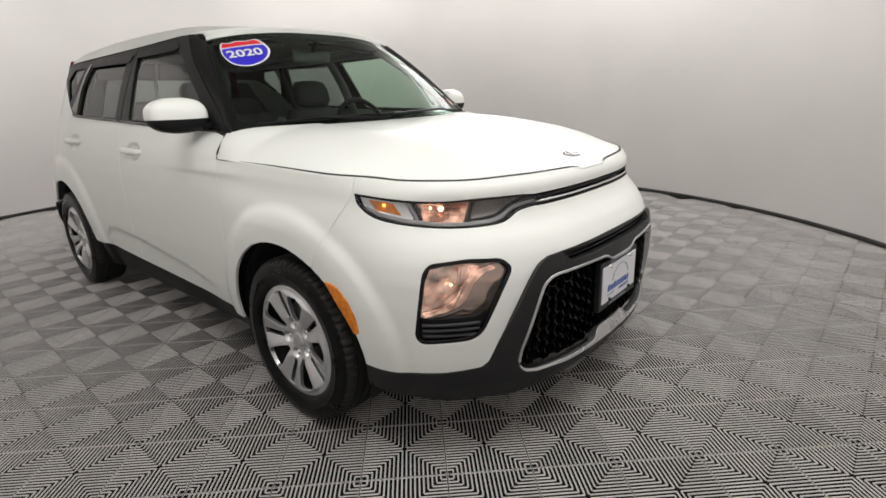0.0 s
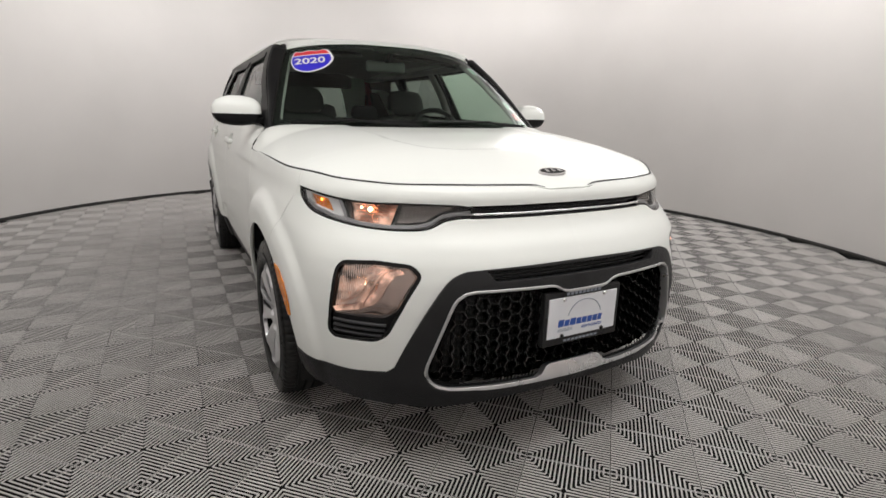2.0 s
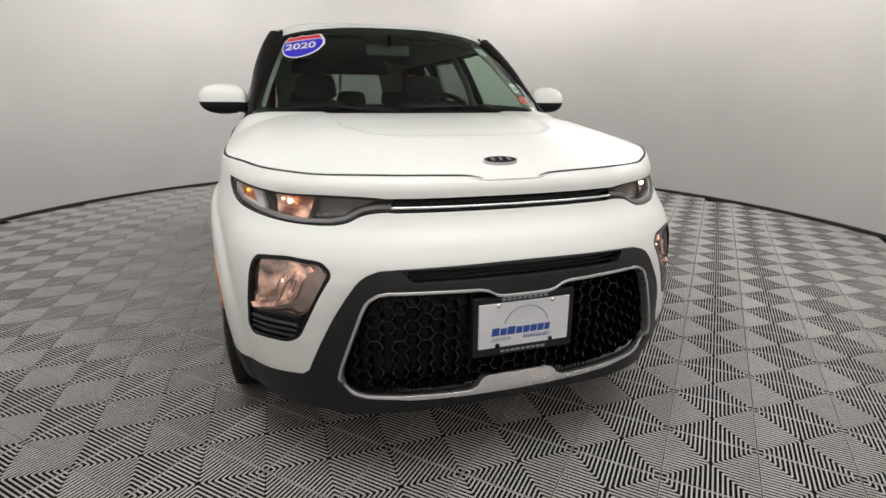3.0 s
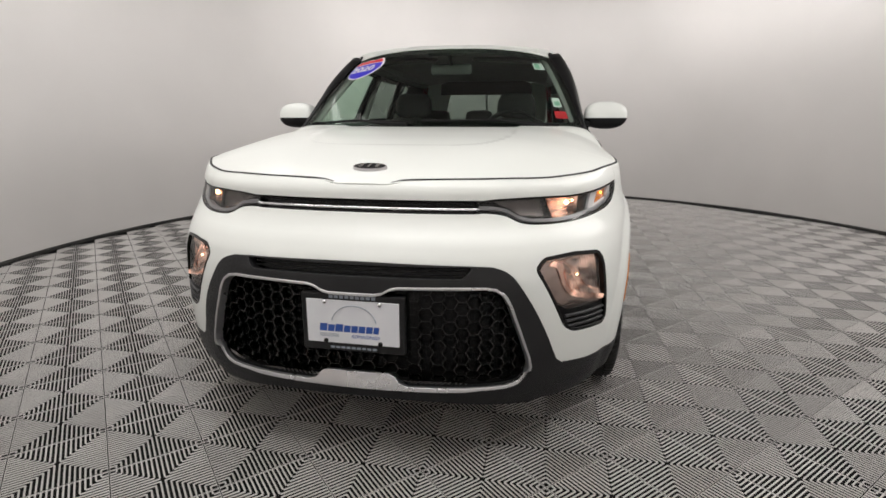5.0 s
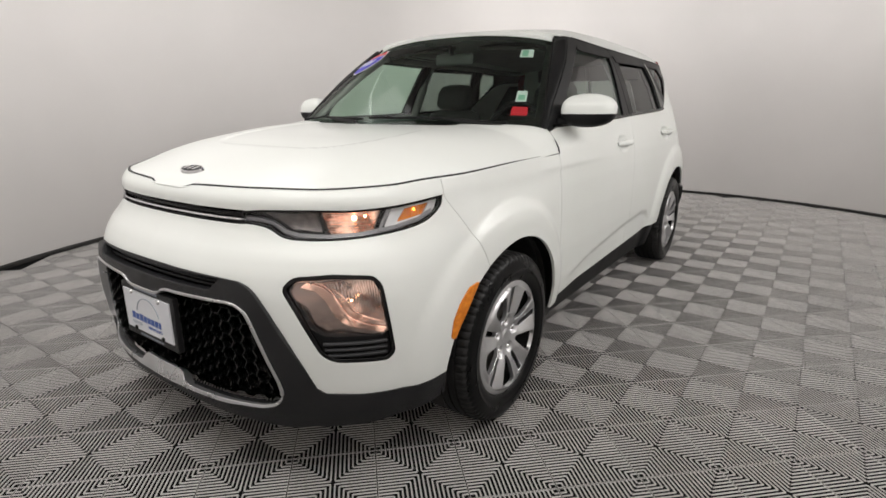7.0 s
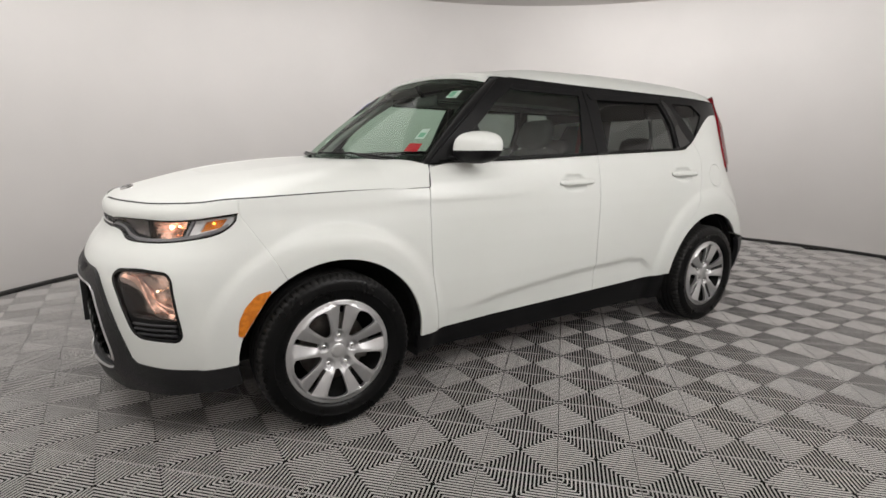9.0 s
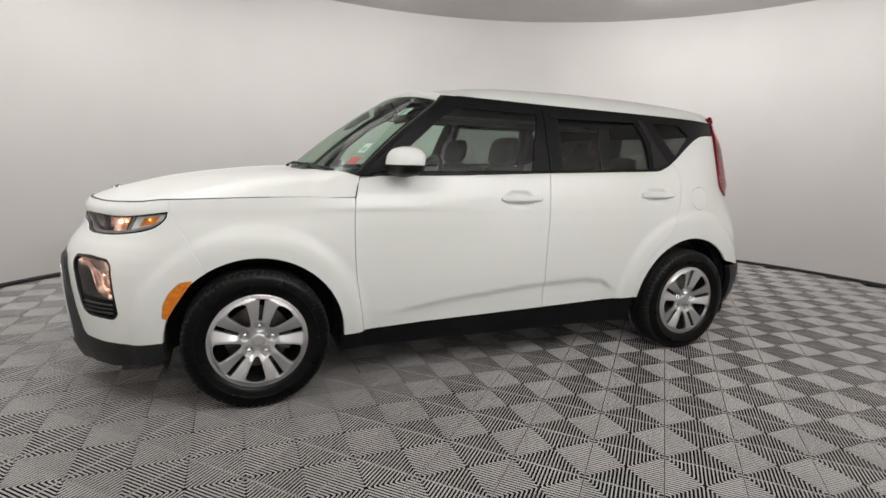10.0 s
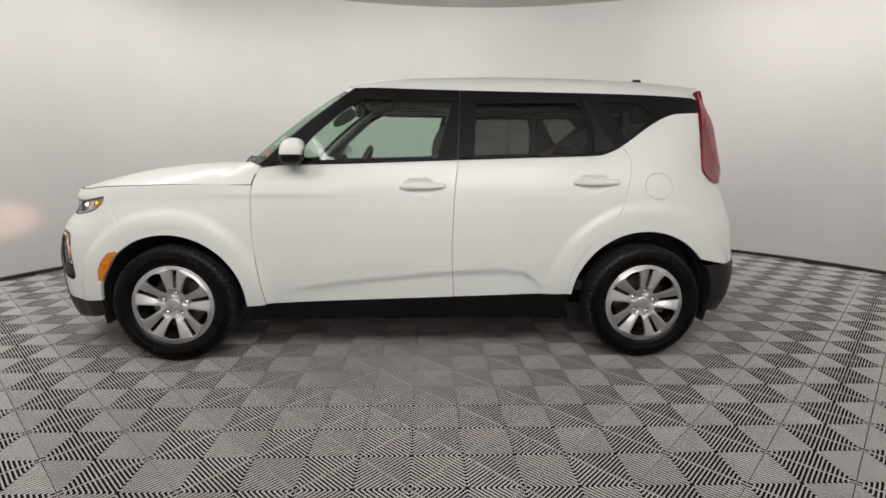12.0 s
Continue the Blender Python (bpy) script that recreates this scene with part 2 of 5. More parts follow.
def shrink(poly, d):
    """The outline drawn in by d (out, when d is negative)."""
    if area2(poly) < 0:
        poly = poly[::-1]
    out, m = [], len(poly)
    for i in range(m):
        a, b, c = (np.array(poly[k % m], float) for k in (i - 1, i, i + 1))
        e, f = b - a, c - b
        le, lf = np.hypot(*e), np.hypot(*f)
        if le < 1e-7 or lf < 1e-7:
            continue
        n1, n2 = np.array([-e[1], e[0]]) / le, np.array([-f[1], f[0]]) / lf
        k = n1 + n2
        g = max(0.35, float(k @ k) / 2)
        out.append(tuple(b + k * d / g))
    return out


def rounded(poly, r, n=4):
    """Corners rounded with radius r (or a list of radii)."""
    out, m = [], len(poly)
    for i in range(m):
        a, b, c = (np.array(poly[k % m], float) for k in (i - 1, i, i + 1))
        rr = r[i] if isinstance(r, (list, tuple)) else r
        la, lc = np.hypot(*(a - b)), np.hypot(*(c - b))
        k = min(rr, la * 0.48, lc * 0.48)
        if k < 1e-4:
            out.append(tuple(b))
            continue
        p, q = b + (a - b) / la * k, b + (c - b) / lc * k
        for j in range(n + 1):
            t = j / n
            out.append(tuple((1 - t) ** 2 * p + 2 * t * (1 - t) * b + t * t * q))
    return out


def dense(poly, step):
    out = []
    for a, b in zip(poly, poly[1:] + poly[:1]):
        k = max(1, int(math.ceil(math.hypot(b[0] - a[0], b[1] - a[1]) / step)))
        out += [(a[0] + (b[0] - a[0]) * j / k, a[1] + (b[1] - a[1]) * j / k) for j in range(k)]
    return out


def inside(pts, polys):
    """Even-odd test of an array of points against a list of outlines."""
    res = np.zeros(len(pts), bool)
    for poly in polys:
        a = np.array(poly)
        b = np.roll(a, -1, 0)
        for (x0, y0), (x1, y1) in zip(a, b):
            if y0 == y1:
                continue
            c = ((pts[:, 1] < y0) != (pts[:, 1] < y1)) & (pts[:, 0] < (x1 - x0) * (pts[:, 1] - y0) / (y1 - y0) + x0)
            res ^= c
    return res


def far_from(pts, polys, d):
    keep = np.ones(len(pts), bool)
    for poly in polys:
        a = np.array(poly)
        for p, q in zip(a, np.roll(a, -1, 0)):
            w = q - p
            t = np.clip(((pts - p) @ w) / max(w @ w, 1e-12), 0, 1)
            keep &= np.hypot(*(pts - p - t[:, None] * w).T) > d
    return keep


def sheet(name, poly, mat, parent, holes=(), off=0.0, step=0.03, thick=0.012, side=1, label="", mapped=map_skin, roll=0.0022, down=None):
    """A panel of the surface inside poly, without the holes, with turned-in edges."""
    loops = [dense(poly if area2(poly) > 0 else poly[::-1], step * 0.7)]
    loops += [dense(h if area2(h) < 0 else h[::-1], step * 0.7) for h in holes]
    lo, hi = np.min(loops[0], 0), np.max(loops[0], 0)
    gx, gy = np.meshgrid(np.arange(lo[0] + step / 2, hi[0], step), np.arange(lo[1] + step / 2, hi[1], step))
    g = np.stack([gx.ravel(), gy.ravel()], 1)
    if len(g):
        g = g[inside(g, loops)]
    if len(g):
        g = g[far_from(g, loops, step * 0.45)]
    coords = [p for l in loops for p in l]
    edges, k = [], 0
    for l in loops:
        edges += [(k + i, k + (i + 1) % len(l)) for i in range(len(l))]
        k += len(l)
    coords += [tuple(p) for p in g]
    vo, _, fo, *_ = delaunay_2d_cdt([Vector(c) for c in coords], edges, [], 0, 1e-6)
    q = np.array([(v.x, v.y) for v in vo])
    fo = [f for f in fo if len(f) == 3]
    cen = np.array([q[list(f)].mean(0) for f in fo])
    ok = inside(cen, loops)
    fo = [tuple(f) for f, o in zip(fo, ok) if o]
    p, nn = mapped(q, off)
    # which way round do the faces turn
    tri = np.array(fo)
    turn_sum = np.einsum("ij,ij->", np.cross(p[tri[:, 1]] - p[tri[:, 0]], p[tri[:, 2]] - p[tri[:, 0]]), nn[tri[:, 0]])
    if turn_sum < 0:
        fo = [f[::-1] for f in fo]
    verts, norms, faces = [p], [nn], list(fo)
    base = len(p)
    for l in loops:
        la = np.array(l)
        m = len(l)
        t = np.roll(la, -1, 0) - np.roll(la, 1, 0)
        t /= np.maximum(np.hypot(*t.T), 1e-9)[:, None]
        out2 = np.stack([t[:, 1], -t[:, 0]], 1)
        pl, nl = mapped(la, off)
        po, _ = mapped(la + out2 * 0.002, off)
        side_n = po - pl
        side_n -= nl * np.sum(side_n * nl, 1)[:, None]
        side_n /= np.maximum(np.linalg.norm(side_n, axis=1), 1e-9)[:, None]
        mid_n = side_n * 0.75 + nl * 0.65
        verts += [pl + side_n * roll * 0.75 - nl * roll * 0.5, pl + side_n * roll - nl * roll * 1.4, pl + side_n * roll - (nl if down is None else np.array(down, float)) * thick]
        norms += [mid_n / np.linalg.norm(mid_n, axis=1)[:, None], side_n, side_n]
        first = [int(np.argmin(np.sum((q - c) ** 2, 1))) for c in la]
        rows = [first] + [[base + r * m + i for i in range(m)] for r in range(3)]
        for r in range(3):
            for i in range(m):
                j = (i + 1) % m
                faces.append((rows[r][i], rows[r + 1][i], rows[r + 1][j], rows[r][j]))
        base += 3 * m
    verts, norms = np.concatenate(verts), np.concatenate(norms)
    # turn the rim faces outwards
    n0 = len(fo)
    for i in range(n0, len(faces)):
        f = faces[i]
        if np.cross(verts[f[1]] - verts[f[0]], verts[f[3]] - verts[f[0]]) @ norms[f[0]] < 0 and np.cross(verts[f[1]] - verts[f[0]], verts[f[2]] - verts[f[0]]) @ (norms[f[1]] + norms[f[2]]) < 0:
            faces[i] = f[::-1]
    if side < 0:
        verts, norms = verts * (-1, 1, 1), norms * (-1, 1, 1)
        faces = [f[::-1] for f in faces]
    me = bpy.data.meshes.new(name)
    me.from_pydata(verts.tolist(), [], faces)
    me.update()
    me.shade_smooth()
    me.normals_split_custom_set_from_vertices(norms.tolist())
    me.materials.append(mat)
    ob = new(name, me)
    ob.parent = parent
    if label:
        ob["label"] = label
    return ob


def tube(name, pts, radius, mat, parent, label="", closed=False, flat=1.0, segs=8):
    """A round (or flattened) bar along a line of points."""
    p = [Vector(q) for q in pts]
    m = len(p)
    verts, faces = [], []
    for i in range(m):
        a = p[i - 1] if i or closed else p[i]
        c = p[(i + 1) % m] if i < m - 1 or closed else p[i]
        t = (c - a).normalized()
        up = Vector((0, 0, 1)) if abs(t.z) < 0.9 else Vector((1, 0, 0))
        s = t.cross(up).normalized()
        w = s.cross(t)
        r = radius[i] if isinstance(radius, (list, tuple)) else radius
        for k in range(segs):
            an = 2 * math.pi * k / segs
            verts.append(p[i] + s * (r * math.cos(an)) + w * (r * flat * math.sin(an)))
    for i in range(m if closed else m - 1):
        j = (i + 1) % m
        for k in range(segs):
            l = (k + 1) % segs
            faces.append((i * segs + k, j * segs + k, j * segs + l, i * segs + l))
    if not closed:
        faces += [tuple(range(segs - 1, -1, -1)), tuple((m - 1) * segs + k for k in range(segs))]
    verts = [tuple(v) for v in verts]
    ob = raw(name, verts, [f[::-1] for f in faces], mat, parent, label, smooth=True)
    return ob


def revolve(rows, segs, close=False):
    """Verts and faces of a turned body about the x axis; rows are (x, radius)."""
    verts, faces = [], []
    k = len(rows)
    for i in range(segs):
        a = 2 * math.pi * i / segs
        for x, r in rows:
            verts.append((x, r * math.cos(a), r * math.sin(a)))
    for i in range(segs):
        j = (i + 1) % segs
        for r in range(k if close else k - 1):
            s = (r + 1) % k
            faces.append((i * k + r, i * k + s, j * k + s, j * k + r))
    return verts, faces


def solid_box(bm, x0, y0, z0, x1, y1, z1, bevel=0.0):
    m = Matrix.LocRotScale(((x0 + x1) / 2, (y0 + y1) / 2, (z0 + z1) / 2), None, (x1 - x0, y1 - y0, z1 - z0))
    r = bmesh.ops.create_cube(bm, size=1, matrix=m)
    if bevel:
        ed = list({e for v in r["verts"] for e in v.link_edges})
        bmesh.ops.bevel(bm, geom=ed, offset=bevel, segments=3, profile=0.6, affect="EDGES")
    return bm


def clear_glass(name, tint, gloss=1.0, rough=0.0):
    """A thin pane: tinted see-through with a Fresnel sheen."""
    m = bpy.data.materials.new(name)
    m.use_nodes = True
    nt = m.node_tree
    nt.nodes.clear()
    o = nt.nodes.new("ShaderNodeOutputMaterial")
    mix = nt.nodes.new("ShaderNodeMixShader")
    tr = nt.nodes.new("ShaderNodeBsdfTransparent")
    gl = nt.nodes.new("ShaderNodeBsdfGlossy")
    fr = nt.nodes.new("ShaderNodeLayerWeight")
    pw = nt.nodes.new("ShaderNodeMath")
    pw.operation = "POWER"
    pw.inputs[1].default_value = 4.5
    ad = nt.nodes.new("ShaderNodeMath")
    ad.operation = "MULTIPLY_ADD"
    ad.inputs[1].default_value, ad.inputs[2].default_value = 0.62, 0.082
    mul = nt.nodes.new("ShaderNodeMath")
    mul.operation = "MULTIPLY"
    mul.inputs[1].default_value = gloss
    tr.inputs["Color"].default_value = (*tint, 1)
    gl.inputs["Roughness"].default_value = rough
    nt.links.new(fr.outputs["Facing"], pw.inputs[0])
    nt.links.new(pw.outputs[0], ad.inputs[0])
    nt.links.new(ad.outputs[0], mul.inputs[0])
    nt.links.new(mul.outputs[0], mix.inputs[0])
    nt.links.new(tr.outputs[0], mix.inputs[1])
    nt.links.new(gl.outputs[0], mix.inputs[2])
    nt.links.new(mix.outputs[0], o.inputs[0])
    return m


def glow(name, colour, strength):
    m = bpy.data.materials.new(name)
    m.use_nodes = True
    b = m.node_tree.nodes["Principled BSDF"]
    b.inputs["Base Color"].default_value = (*colour, 1)
    b.inputs["Emission Color"].default_value = (*colour, 1)
    b.inputs["Emission Strength"].default_value = strength
    return m


PAINT = vary(material("pearl_white_paint", (0.785, 0.805, 0.770), 0.45, 0.0, 0.62, 0.17, 0.3), (0.805, 0.825, 0.795), 2.0, 3, 0.35, 0.65, None, 0.03, 900)
PLASTIC = vary(material("grained_black_plastic", (0.011, 0.011, 0.012), 0.42, spec=0.36), (0.017, 0.017, 0.018), 14, 4, 0.3, 0.7, (0.36, 0.5), 0.35, 900)
RIBGREY = vary(material("grey_bezel_plastic", (0.030, 0.031, 0.033), 0.42, spec=0.3), (0.040, 0.040, 0.042), 14)
SATIN = vary(material("satin_black_trim", (0.006, 0.006, 0.0065), 0.4, spec=0.16), (0.009, 0.009, 0.0095), 9, 4, 0.3, 0.7, (0.36, 0.5))
GLOSSBLACK = material("gloss_black", (0.004, 0.004, 0.004), 0.2, 0, 0.0, 0.05, 0.3)
PIANO = material("piano_black", (0.010, 0.010, 0.011), 0.15, 0, 0.0, 0.04, 0.45)
SILVER = vary(material("satin_silver", (0.66, 0.66, 0.67), 0.28, 0.85), (0.60, 0.60, 0.61), 10, 3, 0.3, 0.7, (0.22, 0.36))
CHROME = material("chrome", (0.85, 0.85, 0.86), 0.07, 1.0)
ALLOY = vary(material("silver_wheel_paint", (0.70, 0.70, 0.71), 0.26, 0.85, 0.5, 0.08), (0.64, 0.64, 0.65), 12, 4, 0.3, 0.7, (0.24, 0.38))
RUBBER = vary(material("tyre_rubber", (0.0015, 0.0016, 0.0017), 0.26, spec=0.2), (0.003, 0.003, 0.0032), 16, 5, 0.35, 0.7, (0.22, 0.36), 0.06, 500)
TREAD = vary(material("tread_rubber", (0.013, 0.0128, 0.0126), 0.55, spec=0.35), (0.022, 0.0215, 0.021), 20, 5, 0.35, 0.7, (0.6, 0.8), 0.4, 400)
DARK = vary(material("underbody_black", (0.006, 0.006, 0.006), 0.8), (0.012, 0.012, 0.012), 5)
LINER = vary(material("arch_liner_felt", (0.010, 0.010, 0.010), 0.95), (0.02, 0.019, 0.018), 30, 4, 0.3, 0.7, None, 0.4, 200)
STEEL = vary(material("brake_steel", (0.22, 0.21, 0.20), 0.4, 0.9), (0.12, 0.10, 0.09), 14)
SCREEN = clear_glass("windscreen_glass", (0.64, 0.77, 0.68), 0.48)
GREEN = clear_glass("side_glass", (0.70, 0.83, 0.75))
PRIVACY = clear_glass("privacy_glass", (0.30, 0.32, 0.31), 0.8)
LENS = clear_glass("lamp_lens", (0.94, 0.94, 0.94), 0.75)
WING = vary(material("grey_silver_trim", (0.34, 0.34, 0.35), 0.3, 0.85), (0.28, 0.28, 0.29), 14)
AMBER = vary(material("amber_lens", (0.80, 0.25, 0.01), 0.22, 0, 0.6), (0.62, 0.17, 0.005), 60, 2)
RED = vary(material("red_lens", (0.24, 0.003, 0.010), 0.14, 0, 0.5, 0.04), (0.17, 0.002, 0.007), 9, 3)
BULB = glow("warm_bulb", (1.0, 0.62, 0.34), 9.0)
BULB_AMBER = glow("amber_bulb", (1.0, 0.42, 0.05), 5.0)
# copper tint of these two reflectors puts warm bulb light into their colour
REFLECT = vary(material("painted_glow_reflector", (0.88, 0.58, 0.48), 0.14, 1.0), (0.75, 0.46, 0.36), 12, 2, 0.3, 0.7, None, 0.4, 18)
DARKCHROME = vary(material("dark_reflector", (0.60, 0.46, 0.41), 0.12, 1.0), (0.46, 0.36, 0.32), 14, 2, 0.3, 0.7, None, 0.5, 22)
CLOTH = vary(material("dark_seat_cloth", (0.034, 0.034, 0.035), 0.95), (0.048, 0.048, 0.049), 40, 4, 0.3, 0.7, None, 0.5, 700)
DASH = vary(material("dark_dashboard", (0.025, 0.025, 0.026), 0.7), (0.035, 0.035, 0.036), 30, 4, 0.3, 0.7, None, 0.4, 800)
TRIMGREY = vary(material("pale_pillar_trim", (0.44, 0.435, 0.42), 0.85), (0.38, 0.375, 0.365), 12)
MIRRORBACK = vary(material("grey_mirror_shell", (0.13, 0.13, 0.13), 0.4), (0.11, 0.11, 0.11), 12)
VISOR = vary(material("visor_cloth", (0.09, 0.088, 0.085), 0.9), (0.07, 0.069, 0.067), 40)
WHITEPLATE = vary(material("white_plate", (0.80, 0.81, 0.84), 0.3), (0.74, 0.75, 0.79), 10)
BLUE = material("blue_print", (0.03, 0.09, 0.36), 0.35)
GREYPRINT = material("grey_print", (0.32, 0.36, 0.42), 0.4)
STICKBLUE = material("sticker_blue", (0.03, 0.02, 0.60), 0.4)
STICKRED = material("sticker_red", (0.75, 0.02, 0.04), 0.4)
STICKWHITE = material("sticker_white", (0.85, 0.85, 0.86), 0.4)
STICKGREEN = material("sticker_green", (0.30, 0.55, 0.42), 0.5)


# ---- the car ----
car = tagged(new("car"), "pearl white compact boxy hatchback standing on ribbed tiles", "car")


def both(fun):
    for s in (1, -1):
        fun(s)


def arch_cut(uc, zc, r, a0, a1, n=28):
    """Points of a wheel-arch edge from angle a0 to a1, in degrees."""
    return [(uc + r * math.cos(radians(a0 + (a1 - a0) * i / n)), zc + r * math.sin(radians(a0 + (a1 - a0) * i / n))) for i in range(n + 1)]


UF, UR = u_at_y(0.0), u_at_y(2.59)
U_END = float(ARC[-1])
GAP = 0.0023

HOOD_LINE = smooth_curve([(0.0, 0.913), (0.075, 0.913), (0.115, 0.919), (0.145, 0.924), (0.25, 0.927), (0.49, 0.929), (0.70, 0.928), (0.94, 0.936), (1.106, 0.953), (1.45, 0.966), (1.895, 0.974)], 6)
LAMP = smooth_curve([(0.392, 0.864), (0.475, 0.871), (0.65, 0.874), (0.80, 0.872), (0.94, 0.881), (1.098, 0.904)], 4)[:-1] + \
    smooth_curve([(1.098, 0.904), (1.085, 0.870), (1.03, 0.832), (0.94, 0.811), (0.82, 0.797), (0.70, 0.792), (0.60, 0.793), (0.545, 0.800), (0.497, 0.820), (0.45, 0.828), (0.392, 0.831)], 4)
FOG = rounded([(0.566, 0.668), (0.600, 0.700), (0.72, 0.708), (0.838, 0.700), (0.860, 0.676), (0.890, 0.466), (0.868, 0.442), (0.715, 0.448), (0.675, 0.470), (0.607, 0.600)], 0.02)
FOG_LENS = rounded([(0.584, 0.666), (0.612, 0.692), (0.720, 0.698), (0.834, 0.691), (0.857, 0.645), (0.874, 0.535), (0.860, 0.522), (0.690, 0.526), (0.650, 0.548)], 0.010)
BLACK_TOP = smooth_curve([(0.0, 0.690), (0.17, 0.688), (0.36, 0.684)], 4) + smooth_curve([(0.43, 0.680), (0.470, 0.664), (0.505, 0.630), (0.56, 0.545), (0.62, 0.435)], 4) + [(0.655, 0.363), (0.680, 0.345), (0.80, 0.336), (0.94, 0.333), (1.062, 0.345)]
ARCH_F = arch_cut(UF + 0.003, 0.325, 0.386, 177, 3)
ARCH_R = arch_cut(UR - 0.012, 0.332, 0.400, 174, -8)
BUMP_CUT = smooth_curve([(1.104, 0.897), (1.187, 0.774), (1.243, 0.672)], 5)
MARKER = rounded([(1.073, 0.462), (1.080, 0.520), (1.104, 0.570), (1.146, 0.614), (1.196, 0.622), (1.168, 0.583), (1.118, 0.505), (1.090, 0.455)], 0.012)
DOOR_F = smooth_curve([(1.935, 1.074), (1.898, 0.976), (1.889, 0.807), (1.898, 0.604), (1.940, 0.318)], 6)
DOOR_M = smooth_curve([(2.992, 1.111), (2.972, 0.89), (2.962, 0.609), (2.975, 0.354)], 6)
DOOR_R = smooth_curve([(3.895, 1.190), (3.940, 1.106), (3.915, 0.946), (3.847, 0.784), (3.715, 0.651), (3.632, 0.517), (3.605, 0.377)], 6)
BELT = smooth_curve([(1.935, 1.074), (2.40, 1.088), (2.98, 1.111), (3.48, 1.129), (3.70, 1.137), (3.80, 1.148), (3.90, 1.193), (4.08, 1.311), (4.20, 1.362), (4.30, 1.376), (4.55, 1.385)], 5)
UPPER = smooth_curve([(2.43, 1.500), (2.73, 1.494), (3.03, 1.488), (3.615, 1.481), (4.02, 1.474), (4.55, 1.458)], 5)


def at_u(curve, u):
    return float(np.interp(u, [p[0] for p in curve], [p[1] for p in curve]))


def span(curve, u0, u1):
    """The stretch of a curve between two arc lengths."""
    return [(u0, at_u(curve, u0))] + [p for p in curve if u0 + 1e-4 < p[0] < u1 - 1e-4] + [(u1, at_u(curve, u1))]


def mirror(curve):
    return [(-a, b) for a, b in reversed(curve)]


# front bumper: nose lip, face and corners in one moulding, cut out round the lamps and the black lower part
k = min(range(len(ARCH_F)), key=lambda i: abs(ARCH_F[i][0] - 1.243))
nose = span(HOOD_LINE, 0.0, 1.104)
right_edge = nose + BUMP_CUT + [ARCH_F[i] for i in range(k, -1, -1)] + BLACK_TOP[::-1]
outline = right_edge + mirror(right_edge)[1:-1]
SLIM = rounded([(-0.397, 0.829), (-0.30, 0.820), (0.30, 0.820), (0.397, 0.829), (0.397, 0.866), (0.30, 0.869), (-0.30, 0.869), (-0.397, 0.866)], 0.006)
# lamp openings and the slim grille between them make one long hole
hole = [(0.397, 0.8285)] + [(p[0], p[1]) for p in LAMP[::-1]][1:-1] + [(0.397, 0.867)]
long_hole = hole + mirror(hole)
bumper = sheet("front_bumper", shrink(outline, GAP), PAINT, car, holes=[shrink(long_hole, -0.003), shrink(FOG, -0.002), mirror(shrink(FOG, -0.002)), shrink(MARKER, -0.002), mirror(shrink(MARKER, -0.002))], step=0.015, thick=0.02)


# black shell behind the panels, its colour standing in for gap shade, closed underneath
def shell(s):
    lower = [(0.0, 0.22)] + [(u, 0.22) for u in np.linspace(0.1, UF - 0.40, 10)] + arch_cut(UF, 0.325, 0.400, 195, -15) + [(u, 0.24) for u in np.linspace(UF + 0.42, UR - 0.42, 12)] \
        + arch_cut(UR - 0.012, 0.33, 0.412, 192, -12) + [(u, 0.24) for u in np.linspace(UR + 0.42, U_END, 8)]
    top = [(U_END, 1.04), (4.3, 1.04), (1.95, 1.04), (1.85, 0.94), (1.1, 0.93), (0.9, 0.91), (0.0, 0.90)]
    sheet("inner_shell", lower + top, DARK, car, off=-0.085, step=0.07, side=s, label="black backing behind the panels that shades their gaps")


both(shell)


def underside():
    ys = np.linspace(-0.66, 3.2, 24)
    verts, faces = [], []
    for y in ys:
        well = min(abs(y), abs(y - AXLE_R)) < 0.42
        hw = 0.50 if well else float(np.interp(y, [-0.66, -0.56, -0.45, 2.9, 3.2], [0.50, 0.62, 0.72, 0.74, 0.5]))
        verts += [(-hw, y, 0.215), (hw, y, 0.215), (hw, y, 0.34), (-hw, y, 0.34)]
    for i in range(len(ys) - 1):
        a, b = 4 * i, 4 * i + 4
        for j in range(4):
            l = (j + 1) % 4
            faces.append((a + j, a + l, b + l, b + j))
    faces += [(0, 1, 2, 3), tuple(4 * (len(ys) - 1) + j for j in (3, 2, 1, 0))]
    raw("underbody", verts, faces, DARK, car)


underside()


# wheel wells
def well(s):
    for yc, r in ((0.003, 0.400), (2.58, 0.412)):
        vs, fs = [], []
        a = [radians(198 - 216 * i / 30) for i in range(31)]
        for w in (0.845, 0.52):
            vs += [(s * w, yc + r * math.cos(t), 0.328 + r * math.sin(t)) for t in a]
        c = len(vs)
        vs.append((s * 0.52, yc, 0.328))
        for i in range(30):
            fs += [(i, i + 1, 32 + i, 31 + i), (31 + i, 32 + i, c)]
        raw("wheel_well", vs, fs, LINER, car)


both(well)


